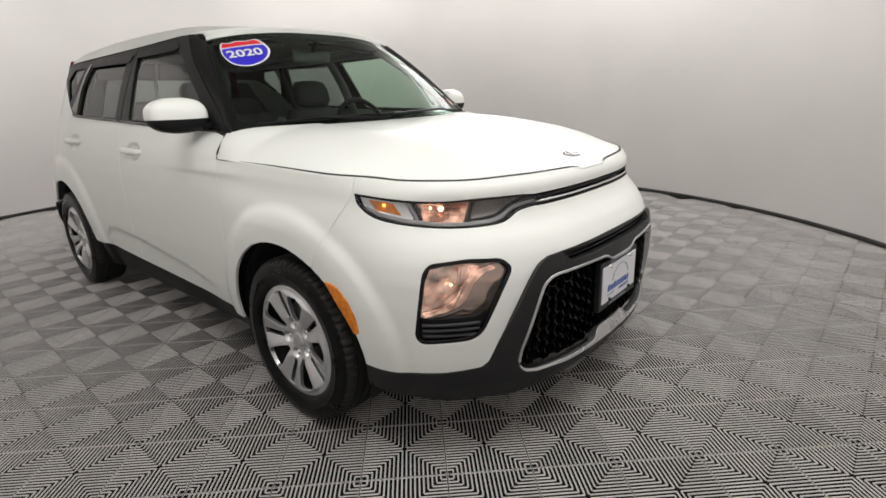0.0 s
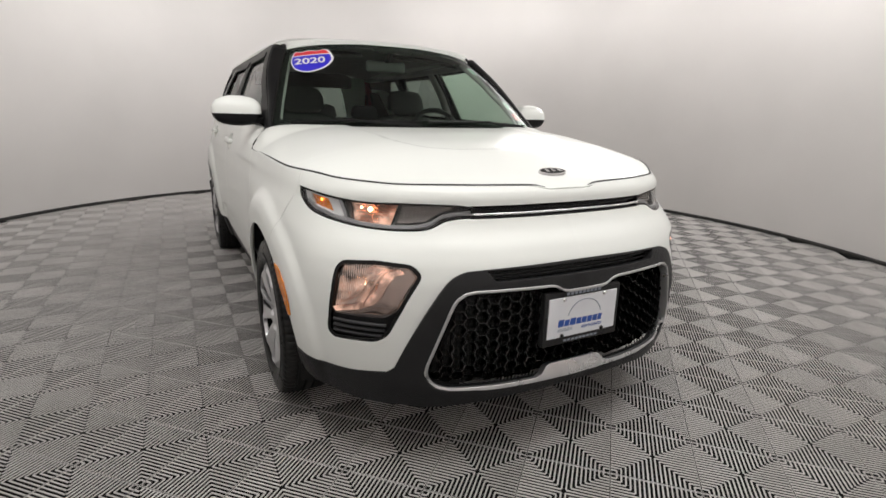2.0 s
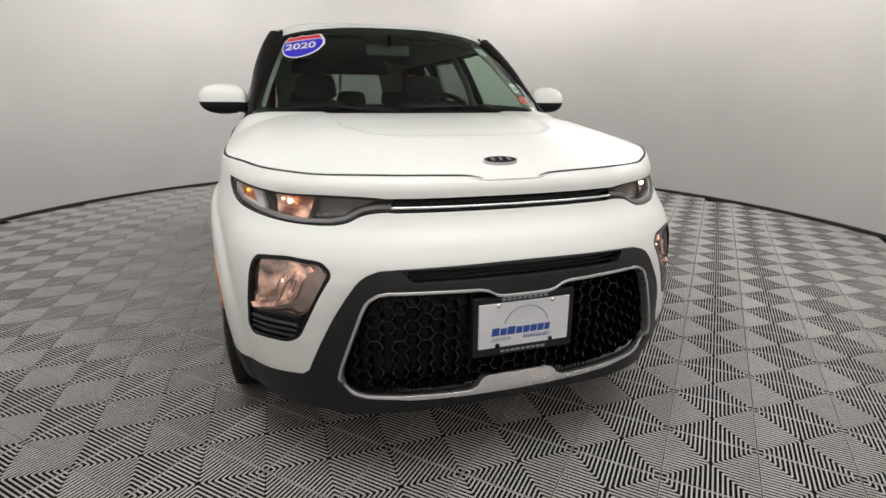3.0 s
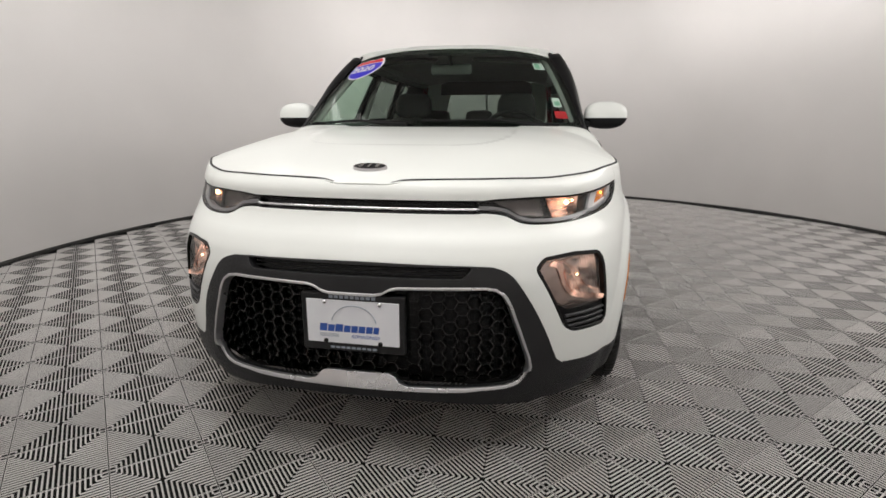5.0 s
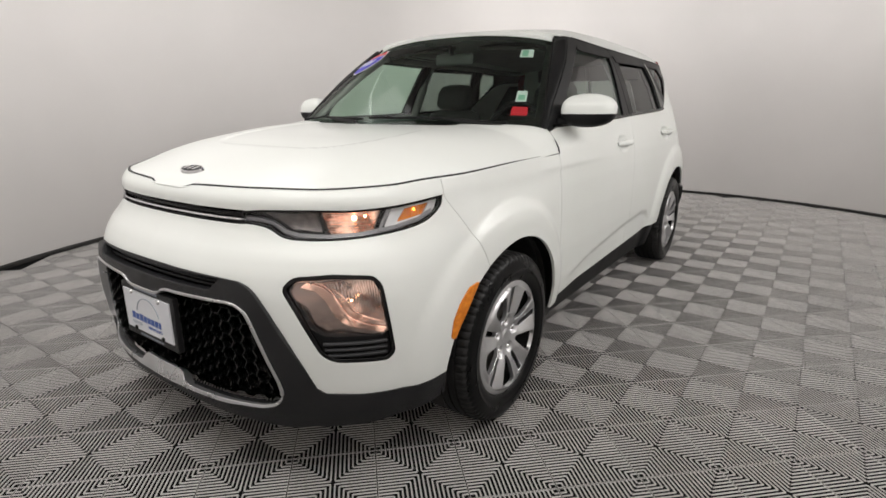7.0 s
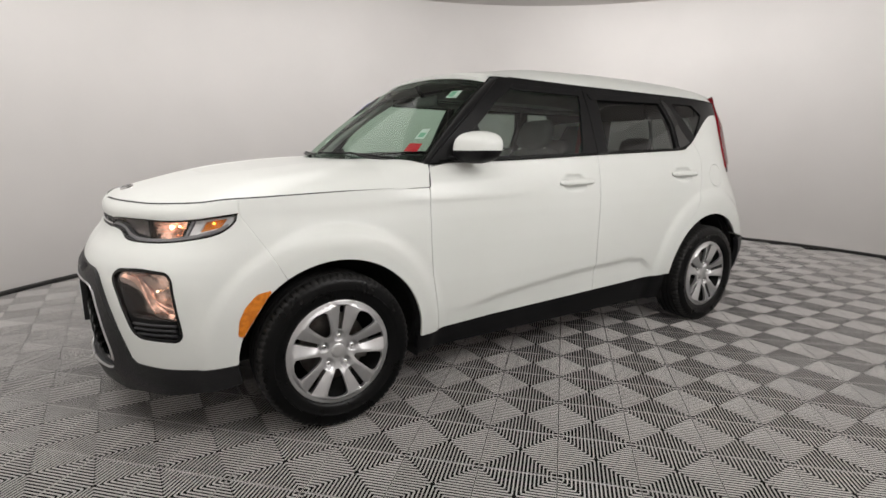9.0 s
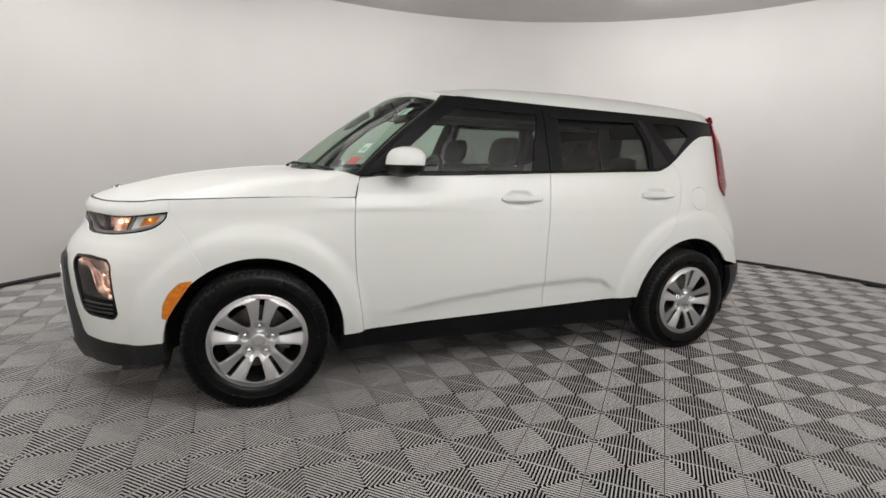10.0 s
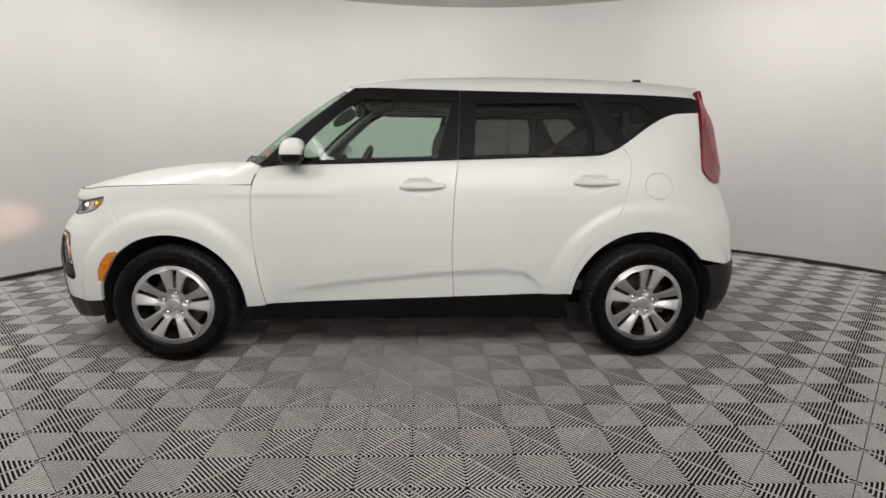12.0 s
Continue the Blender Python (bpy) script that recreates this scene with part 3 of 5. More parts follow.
# fenders, doors, rear quarters
def flank(s):
    top = span(HOOD_LINE, 1.104, 1.895)
    cut = [p for p in ARCH_F if p[0] >= 1.243]
    edge = [p for p in DOOR_F if p[1] < 0.974]
    lowz = 0.312
    f = top + edge + [(1.94, lowz), (UF + 0.39, lowz - 0.004)] + [p for p in cut[::-1] if p[1] > lowz] + BUMP_CUT[::-1]
    sheet("fender", shrink(f, GAP + 0.0008), PAINT, car, side=s, step=0.012)
    # added white strip that hides the dark gap of the bumper joint
    strip = [(a - 0.007, b - 0.002) for a, b in BUMP_CUT] + [(a + 0.007, b + 0.002) for a, b in reversed(BUMP_CUT)]
    sheet("bumper_gap_filler", strip, PAINT, bumper, side=s, off=-0.0028, step=0.012, thick=0.004, roll=0.0006)
    sill = [(1.940, 0.318), (2.975, 0.354), (3.605, 0.377)]
    # front door
    f = span(BELT, 1.935, 2.992)[::-1] + DOOR_F + [(2.45, at_u(sill, 2.45))] + DOOR_M[::-1]
    door = sheet("door", shrink(f, GAP + 0.0010), PAINT, car, side=s, step=0.015)
    # thin dark tube drawn as the shaded line of the door gap
    gap = [skin(u - 0.0005, z, 0.0006) for u, z in DOOR_F if z > 0.972]
    tube("door_gap_shade", [(s * p[0], p[1], p[2]) for p in gap], 0.0030, DARK, door, "dark strip standing in for shade in the door gap")
    # rear door
    k = [p for p in span(BELT, 2.992, 3.895)]
    f = k[::-1] + DOOR_M + [(3.3, at_u(sill, 3.3))] + DOOR_R[::-1]
    rear = sheet("door", shrink(f, GAP + 0.0010), PAINT, car, side=s, step=0.015)
    # rear quarter with the wheel arch
    tail = TAIL_LINE
    f = DOOR_R + [p for p in ARCH_R if p[1] > 0.36 and p[0] < UR] + [p for p in ARCH_R if p[0] >= UR and p[1] > 0.545]
    f += [(4.50, 0.540), (4.70, 0.535), (5.0, 0.535), (U_END, 0.535), (U_END, 0.80), (4.85, 0.80)] + tail + span(BELT, 3.895, 4.50)[::-1][:-1]
    fuel = [(4.092 + 0.078 * math.cos(t), 0.977 + 0.071 * math.sin(t)) for t in np.linspace(0, 2 * math.pi, 28)[:-1]]
    q = sheet("rear_quarter_panel", shrink(f, GAP), PAINT, car, side=s, step=0.014, holes=[shrink(fuel, -0.003)] if s > 0 else [])
    if s > 0:
        sheet("fuel_door", shrink(fuel, 0.003), PAINT, q, side=s, step=0.03, label="round white fuel filler door")
    # black sill
    f = [(UF + 0.395, 0.21), (UF + 0.385, 0.302), (1.94, 0.306), (2.975, 0.343), (3.605, 0.366), (UR - 0.425, 0.366), (UR - 0.425, 0.21)]
    sheet("sill_cladding", f, SATIN, car, side=s, off=-0.016, step=0.04, thick=0.03, label="black plastic sill cladding")
    sheet("side_marker", shrink(MARKER, 0.001), AMBER, bumper, side=s, off=0.004, step=0.012, label="amber side marker lens")
    return door, rear


TAIL_LINE = [(4.80, 1.00), (4.62, 0.982), (4.54, 0.990), (4.433, 1.055), (4.456, 1.20), (4.488, 1.36)]
doors = {}
for s in (1, -1):
    doors[s] = flank(s)


# rear bumper in black plastic and the tailgate
def rear_end(s):
    f = [p for p in ARCH_R if p[0] >= UR and 0.335 < p[1] < 0.545] + [(4.42, 0.27), (4.7, 0.24), (5.1, 0.24), (U_END, 0.24), (U_END, 0.53), (4.70, 0.53), (4.50, 0.535)]
    sheet("rear_bumper", shrink(f, 0.001), PLASTIC, car, side=s, off=0.012, step=0.04, thick=0.03, label="black plastic lower rear bumper")

    def lamp_face(q, off=0.0):
        """The lens swells out behind the quarter panel."""
        p, nn = map_skin(q, off)
        w = sstep(4.46, 4.58, np.abs(q[:, 0])) * sstep(1.47, 1.28, q[:, 1]) * sstep(0.98, 1.06, q[:, 1])
        return p + nn * (0.026 * w)[:, None], nn

    lamp = smooth_curve([(4.527, 1.486), (4.575, 1.508), (4.65, 1.486), (4.715, 1.31), (4.735, 1.12), (4.705, 1.02), (4.62, 0.985), (4.54, 0.988), (4.438, 1.057), (4.462, 1.20), (4.503, 1.36)], 4, closed=True)
    sheet("tail_lamp", shrink(lamp, 0.002), RED, car, side=s, mapped=lamp_face, off=0.013, step=0.02, thick=0.03, label="tall narrow red tail lamp")
    gate = [(4.70, 0.80), (U_END, 0.80), (U_END, 1.49), (4.66, 1.49), (4.72, 1.30), (4.745, 1.12), (4.715, 1.0), (4.64, 0.97)]
    pane = rounded([(4.92, 1.10), (U_END - 0.004, 1.10), (U_END - 0.004, 1.40), (4.99, 1.40)], [0.05, 0.0, 0.0, 0.06])
    tg = sheet("tailgate", gate, PAINT, car, side=s, step=0.06, holes=[pane])
    sheet("rear_window", shrink(pane, 0.002), PRIVACY, tg, side=s, step=0.08, thick=0.003, label="dark rear window").visible_shadow = False


def tail_header(s):
    sheet("tail_header", [(4.88, 1.395), (U_END, 1.395), (U_END, 1.545), (4.97, 1.530), (4.88, 1.49)], DASH, car, side=s, off=-0.032, step=0.05, thick=0.01, label="dark lining above the rear window")


both(rear_end)
both(tail_header)

# ---- hood ----
HL = np.array([skin(u, z) for u, z in HOOD_LINE])
HOOD_ZC = ([-0.782, -0.767, -0.745, -0.696, -0.615, -0.50, -0.40, -0.25, 0.0, 0.2, 0.5], [0.892, 0.908, 0.926, 0.945, 0.969, 1.000, 1.023, 1.048, 1.075, 1.088, 1.096])


def soft_interp(v, xs, ys, w=0.05):
    return sum(np.interp(v + d * w, xs, ys) for d in (-1, -0.5, 0, 0.5, 1)) / 5


def hood_z(x, y):
    x, y = np.abs(x), np.asarray(y, float)
    xe = np.interp(y, HL[8:, 1], HL[8:, 0])
    ze = np.interp(y, HL[8:, 1], HL[8:, 2])
    zc = soft_interp(y, *HOOD_ZC)
    p = 2.6 + 3.6 * sstep(-0.55, 0.35, y) + 10.0 * sstep(0.26, 0.47, y)
    s = np.clip(x / np.maximum(xe, 0.05), 0, 1.3)
    z = ze + (zc - ze) * (1 - s ** p)
    dome = 1 - sstep(0.80, 0.96, (x / 0.45) ** 4 + (np.maximum(0.25 - y, 0) / 0.66) ** 4)
    return z - 0.006 * dome


REAR_EDGE = [(0.0, 0.255), (0.25, 0.270), (0.50, 0.325), (0.66, 0.395), (0.755, 0.450)]
edge = [(float(a), float(b)) for a, b, c in HL]
hood_poly = edge + [(0.846, 0.492), (0.80, 0.498), (0.765, 0.484)] + smooth_curve(REAR_EDGE[::-1], 4)
hood_poly = hood_poly + [(-a, b) for a, b in reversed(hood_poly)][1:-1]
map_hood = map_height(hood_z)
sheet("hood", shrink(hood_poly, 0.0016), PAINT, car, mapped=map_hood, step=0.019, thick=0.015, roll=0.0014)

# dark strip laid along the hood gap in place of its shade
HOOD_GAP_LINE = [tuple(skin(u, z, -0.009)) for u, z in HOOD_LINE]
tube("hood_gap_shade", [(-a, b, c) for a, b, c in reversed(HOOD_GAP_LINE)][:-1] + HOOD_GAP_LINE, 0.006, DARK, car, "dark strip standing in for shade in the hood gap")


# ---- windscreen, pillars, roof ----
WS_BASE = np.array(smooth_curve([(0.0, 0.245, 1.078), (0.25, 0.262, 1.077), (0.50, 0.325, 1.071), (0.67, 0.395, 1.065), (0.758, 0.455, 1.060)], 6))
WS_TOP = np.array(smooth_curve([(0.0, 0.885, 1.545), (0.20, 0.890, 1.541), (0.38, 0.913, 1.526), (0.50, 0.944, 1.505), (0.567, 0.970, 1.487)], 6))


def screen_point(q):
    """q: across -1..1 and up 0..1."""
    s, t = np.abs(q[:, 0]), q[:, 1]
    g = np.linspace(0, 1, len(WS_BASE))
    a = np.stack([np.interp(s, g, WS_BASE[:, k]) for k in range(3)], -1)
    b = np.stack([np.interp(s, g, WS_TOP[:, k]) for k in range(3)], -1)
    p = a + (b - a) * t[:, None]
    bulge = 4 * t * (1 - t) * 0.022
    p = p + np.stack([0.25 * s * bulge, -0.55 * bulge, 0.75 * bulge], -1)
    p[:, 0] *= np.sign(q[:, 0])
    return p


def map_screen(q, off=0.0):
    e = 0.01
    q = np.asarray(q, float)
    p = screen_point(q)
    ex, ey = np.array([e, 0]), np.array([0, e])
    nn = np.cross(screen_point(q + ex) - screen_point(q - ex), screen_point(q + ey) - screen_point(q - ey))
    nn /= np.maximum(np.linalg.norm(nn, axis=1), 1e-9)[:, None]
    return p + nn * off, nn


ws_outline = rounded([(-1, 0), (1, 0), (1, 1), (-1, 1)], 0.02)
ws = sheet("windscreen", ws_outline, SCREEN, car, mapped=map_screen, step=0.08, thick=0.004, label="greenish windscreen glass")
ws.visible_shadow = False
# black ceramic band round the glass, on its inner side
band_in = rounded([(-0.930, 0.105), (-0.55, 0.080), (0.55, 0.080), (0.930, 0.105), (0.918, 0.905), (-0.918, 0.905)], 0.05)
sheet("windscreen_border", ws_outline, GLOSSBLACK, ws, holes=[band_in], mapped=map_screen, off=-0.007, step=0.06, thick=0.002, label="black printed glass border")


def a_pillar(s):
    n = 16
    ws_edge = screen_point(np.stack([np.full(n + 1, 1.0), np.linspace(0, 1, n + 1)], 1))
    us = np.interp(np.linspace(0, 1, n + 1), [0, 1], [1.935, 2.43])
    zs = np.interp(np.linspace(0, 1, n + 1), [0, 0.5, 1], [1.074, 1.300, 1.500])
    outer = skin(us, zs)
    verts, faces = [], []
    cols = 7
    for i in range(n + 1):
        for j in range(cols):
            t = j / (cols - 1)
            p = ws_edge[i] * (1 - t) + outer[i] * t
            bow = 0.010 * math.sin(math.pi * t)
            p = p + np.array((0.55, -0.6, 0.55)) * bow
            verts.append((s * p[0], p[1], p[2]))
    for i in range(n):
        for j in range(cols - 1):
            a = i * cols + j
            f = (a, a + 1, a + cols + 1, a + cols)
            faces.append(f if s > 0 else f[::-1])
    ob = raw("windscreen_pillar", verts, faces, SATIN, car, "satin black windscreen pillar", smooth=True)
    mod = ob.modifiers.new("thickness", "SOLIDIFY")
    mod.thickness, mod.offset = 0.03, -1
    tube("pillar_seal", [(s * p[0], p[1], p[2]) for p in ws_edge * 0.985 + outer * 0.015], 0.005, GLOSSBLACK, ob)


both(a_pillar)

ROOF_E = np.array([skin(u, z) for u, z in UPPER])
ROOF_ZC = ([0.80, 0.885, 1.0, 1.33, 1.8, 2.25, 2.6, 3.0, 3.2], [1.525, 1.545, 1.562, 1.588, 1.600, 1.596, 1.582, 1.556, 1.54])


def roof_z(x, y):
    x, y = np.abs(x), np.asarray(y, float)
    xe = np.interp(y, ROOF_E[:, 1], ROOF_E[:, 0])
    ze = np.interp(y, ROOF_E[:, 1], ROOF_E[:, 2]) + 0.002
    zc = soft_interp(y, *ROOF_ZC)
    s = np.clip(x / xe, 0, 1.15)
    return ze + (zc - ze) * (1 - s ** (2.9 + 4.6 * sstep(0.95, 1.35, y)))


roof_half = [(float(a), float(b)) for a, b, c in WS_TOP] + [(float(a), float(b)) for a, b, c in ROOF_E[1:]] + [(0.57, 2.975), (0.40, 3.03), (0.0, 3.06)]
roof_poly = roof_half + [(-a, b) for a, b in reversed(roof_half)][1:-1]
roof = sheet("roof", shrink(roof_poly, 0.002), PAINT, car, mapped=map_height(roof_z), step=0.05, thick=0.025)
lip = [(q / 10, 0.948 + 0.022 * (q / 10) ** 2) for q in range(-10, 11)]
sheet("roof_front_edge", lip + [(1.0, 1.0), (-1.0, 1.0)], PAINT, roof, mapped=map_screen, off=0.004, step=0.04, thick=0.006)


# ---- front: black lower bumper, silver frame, grille mesh, plate ----
def half_to_full(h):
    return h + [(-a, b) for a, b in reversed(h)][(1 if abs(h[-1][0]) < 1e-6 else 0):(-1 if abs(h[0][0]) < 1e-6 else None)]


SILVER_OUT = [(0.0, 0.604), (0.072, 0.604)] + smooth_curve([(0.095, 0.609), (0.118, 0.622), (0.145, 0.628)], 2) + [(0.30, 0.631), (0.405, 0.631)] + smooth_curve([(0.438, 0.625), (0.470, 0.602), (0.490, 0.565)], 3) \
    + [(0.556, 0.392)] + smooth_curve([(0.564, 0.360), (0.556, 0.322), (0.525, 0.290), (0.480, 0.280)], 3) + [(0.30, 0.276), (0.0, 0.274)]
SILVER_IN = [(0.0, 0.592), (0.068, 0.592)] + smooth_curve([(0.092, 0.597), (0.115, 0.610), (0.142, 0.617)], 2) + [(0.30, 0.620), (0.403, 0.620)] + smooth_curve([(0.432, 0.615), (0.460, 0.595), (0.479, 0.560)], 3) \
    + [(0.545, 0.389)] + smooth_curve([(0.551, 0.360), (0.544, 0.330), (0.520, 0.304), (0.480, 0.294)], 3) + [(0.30, 0.291), (0.165, 0.291), (0.140, 0.297), (0.120, 0.318), (0.10, 0.324), (0.0, 0.324)]
SILVER_FULL = shrink(half_to_full(SILVER_OUT), 0.0066)
SLOT = rounded([(-0.372, 0.682), (-0.340, 0.646), (0.340, 0.646), (0.372, 0.682)], 0.012)
low = half_to_full(BLACK_TOP + [(1.076, 0.262), (0.96, 0.237), (0.80, 0.218), (0.66, 0.212), (0.50, 0.222), (0.25, 0.242), (0.0, 0.247)])


def skin_low(q, off=0.0):
    """The black moulding stands a little proud of the white skin round the grille."""
    p, nn = map_skin(q, off)
    w = sstep(0.640, 0.56, np.abs(q[:, 0])) * sstep(0.69, 0.66, q[:, 1])
    return p + nn * (0.012 * w)[:, None], nn


def skin_lip(q, off=0.0):
    """The silver surround, whose lower lip slopes forward to a ledge."""
    def place(r):
        p, nn = skin_low(r, off)
        return p + nn * (0.5 * np.minimum(0.276 - r[:, 1], 0.0) * sstep(0.350, 0.328, r[:, 1]) * sstep(0.60, 0.50, np.abs(r[:, 0])))[:, None]
    e = 0.003
    p = place(q)
    nn = np.cross(place(q + (e, 0)) - place(q - (e, 0)), place(q + (0, e)) - place(q - (0, e)))
    return p, nn / np.maximum(np.linalg.norm(nn, axis=1), 1e-9)[:, None]


lower = sheet("lower_bumper", shrink(low, 0.001), PLASTIC, car, holes=[SILVER_FULL, SLOT], mapped=skin_low, off=0.003, step=0.03, thick=0.035, label="grained black plastic lower bumper")
fr = sheet("grille_frame", SILVER_FULL, SILVER, car, holes=[half_to_full(SILVER_IN)], mapped=skin_lip, off=0.007, step=0.010, thick=0.03, label="satin silver grille surround")
sheet("slot_backing", shrink(SLOT, -0.02), GLOSSBLACK, lower, off=-0.030, step=0.04, thick=0.004, label="black louvre in the upper slot")
for z in (0.655, 0.668):
    tube("slot_bar", [tuple(np.array((1 if u >= 0 else -1, 1, 1)) * skin(abs(u), z, -0.018)) for u in np.linspace(-0.35, 0.35, 21)], 0.003, PLASTIC, lower)


def grille_mesh():
    """Staggered raised cells, each a six-sided ring."""
    outline = half_to_full(SILVER_IN)
    border = np.array(dense(shrink(outline, 0.001), 0.002))
    verts, faces = [], []
    w, h = 0.0500, 0.0415
    cells = []
    for c in range(-17, 18):
        for r in range(-1, 10):
            cells.append((c * 0.75 * w, 0.284 + (r + (0.5 if c % 2 else 0)) * h))
    cells = [c for c, ok in zip(cells, inside(np.array(cells), [shrink(outline, -0.008)])) if ok]
    ringf = [(1.0, -0.022), (0.976, -0.009), (0.910, -0.008), (0.868, -0.020), (0.80, -0.036), (0.40, -0.038)]
    for cu, cz in cells:
        k = len(verts)
        for f, off in ringf:
            q = np.array([(cu + a * w * f, cz + b * h * f) for a, b in ((-0.25, 0.5), (0.25, 0.5), (0.5, 0.0), (0.25, -0.5), (-0.25, -0.5), (-0.5, 0.0))])
            # cells at the edge stop at the surround
            for i in np.nonzero(~inside(q, [border]))[0]:
                q[i] = border[np.argmin(((border - q[i]) ** 2).sum(1))]
            # the lower edge of each cell stands proud and catches the light
            offs = off + (-0.005 if f > 0.82 else 0.012) * (q[:, 1] - cz) / h - 0.016 * sstep(0.345, 0.300, q[:, 1])
            u = np.abs(q[:, 0])
            p = skin(u, q[:, 1]) + skin_normal(u, q[:, 1]) * offs[:, None]
            p[:, 0] *= np.where(q[:, 0] < 0, -1, 1)
            verts.extend(p.tolist())
        for r in range(len(ringf) - 1):
            for i in range(6):
                j = (i + 1) % 6
                faces.append((k + r * 6 + i, k + r * 6 + j, k + r * 6 + 6 + j, k + r * 6 + 6 + i))
        faces.append(tuple(k + 6 * (len(ringf) - 1) + i for i in range(6)))
    return raw("grille_mesh", verts, faces, MESHBLACK, car, "glossy black grille mesh of six-sided cells")


MESHBLACK = material("mesh_black", (0.004, 0.004, 0.0042), 0.11, 0, 0.6, 0.05, 0.6)
gm = grille_mesh()
sheet("grille_backing", shrink(half_to_full(SILVER_IN), -0.01), DARK, gm, off=-0.055, step=0.05, thick=0.004)

# licence plate on its black holder
bm = bmesh.new()
solid_box(bm, -0.165, -0.872, 0.405, 0.165, -0.852, 0.592, 0.005)
plate = part("plate_holder", bm, PLASTIC, car, "black plate frame with a white dealer plate")
bm = bmesh.new()
solid_box(bm, -0.148, -0.8765, 0.432, 0.148, -0.870, 0.572, 0.002)
part("plate", bm, WHITEPLATE, plate, "white dealer plate with blue print")
for x in (-0.088, 0.088):
    for z in (0.438, 0.566):
        v, f = revolve([(0.0, 0.0075), (0.004, 0.0065), (0.0055, 0.0)], 12)
        raw("plate_screw", [(b + x, -0.8765 - a, c + z) for a, b, c in v], [q[::-1] for q in f], CHROME if z > 0.5 else GLOSSBLACK, plate, "plate screw", smooth=True)


def print_bar(name, x0, z0, x1, z1, mat, y=-0.8768, slant=0.0):
    raw(name, [(x0, y, z0), (x1, y, z0), (x1 + slant, y, z1), (x0 + slant, y, z1), (x0, y + 0.0006, z0), (x1, y + 0.0006, z0), (x1 + slant, y + 0.0006, z1), (x0 + slant, y + 0.0006, z1)],
        [(0, 1, 2, 3), (4, 7, 6, 5), (0, 4, 5, 1), (3, 2, 6, 7)], mat, plate)


# lettering of the plate's dealer mark as plain bars, with the grey arch above it
x = -0.108
for wdt, hgt in ((0.025, 0.025), (0.022, 0.022), (0.026, 0.025), (0.022, 0.022), (0.022, 0.022), (0.022, 0.022), (0.022, 0.022), (0.018, 0.022)):
    print_bar("print_bar", x, 0.470, x + wdt * 0.97, 0.470 + hgt, BLUE, slant=0.003)
    x += wdt + 0.0018
for i in range(4):
    print_bar("print_line", -0.108, 0.4525 + 0.003 * i, -0.045, 0.4540 + 0.003 * i, GREYPRINT)
arc = [(0.072 * math.cos(radians(a)) + 0.005, -0.8772, 0.495 + 0.062 * math.sin(radians(a))) for a in range(10, 171, 8)]
tube("print_arch", arc, 0.0016, GREYPRINT, plate, flat=1.0, segs=6)
for i in range(9):
    print_bar("holder_print", -0.075 + 0.017 * i, 0.577, -0.062 + 0.017 * i, 0.587, GREYPRINT, y=-0.8724)
    print_bar("holder_print", -0.075 + 0.017 * i, 0.4125, -0.062 + 0.017 * i, 0.4195, GREYPRINT, y=-0.8724)


def lettering(text, size, mat, m, parent, name, label="", depth=0.0004, bold=0.0, shear=0.0):
    cu = bpy.data.curves.new(name, "FONT")
    cu.body, cu.size, cu.align_x, cu.align_y, cu.extrude, cu.offset, cu.shear = text, size, "CENTER", "CENTER", depth, bold, shear
    tmp = new(name + "_tmp", cu)
    me = bpy.data.meshes.new_from_object(tmp.evaluated_get(bpy.context.evaluated_depsgraph_get()))
    bpy.data.objects.remove(tmp)
    me.transform(m)
    me.materials.append(mat)
    ob = new(name, me)
    ob.parent = parent
    if label:
        ob["label"] = label
    return ob


lettering("REIMAGINED", 0.0155, BLUE, pose(0.040, -0.8769, 0.4565, 90, 0, 0), plate, "plate_word", shear=0.2)

# slim upper grille with its bright bar
sg = sheet("slim_grille", shrink(SLIM, 0.001), GLOSSBLACK, car, off=-0.022, step=0.03, thick=0.01, label="slim gloss black upper grille")
tube("bright_bar", [tuple(np.array((1 if u >= 0 else -1, 1, 1)) * skin(abs(u), 0.8415 + 0.0 * u, -0.004)) for u in np.linspace(-0.40, 0.40, 33)], 0.0042, CHROME, sg, "chrome strip across the upper grille")
for z in (0.858, 0.828):
    tube("grille_bar", [tuple(np.array((1 if u >= 0 else -1, 1, 1)) * skin(abs(u), z, -0.010)) for u in np.linspace(-0.385, 0.385, 27)], 0.006, SATIN, sg, "black grille bar", flat=0.6)

# maker's badge as a plain oval with three bars
by = -0.662
bz = float(hood_z(np.array([0.0]), np.array([by]))[0])
tilt = math.degrees(math.atan2(float(hood_z(np.array([0.0]), np.array([by + 0.012]))[0]) - float(hood_z(np.array([0.0]), np.array([by - 0.012]))[0]), 0.024))
BM = pose(0, by, bz + 0.007, tilt, 0, 0)


def oval(name, a, b, z0, z1, mat, parent, label=""):
    n = 40
    vs = [(a * math.cos(2 * math.pi * i / n), b * math.sin(2 * math.pi * i / n), z0) for i in range(n)] + [(a * 0.95 * math.cos(2 * math.pi * i / n), b * 0.9 * math.sin(2 * math.pi * i / n), z1) for i in range(n)]
    fs = [(i, (i + 1) % n, n + (i + 1) % n, n + i) for i in range(n)] + [tuple(range(n, 2 * n)), tuple(range(n - 1, -1, -1))]
    return raw(name, [tuple(BM @ Vector(v)) for v in vs], fs, mat, parent, label)


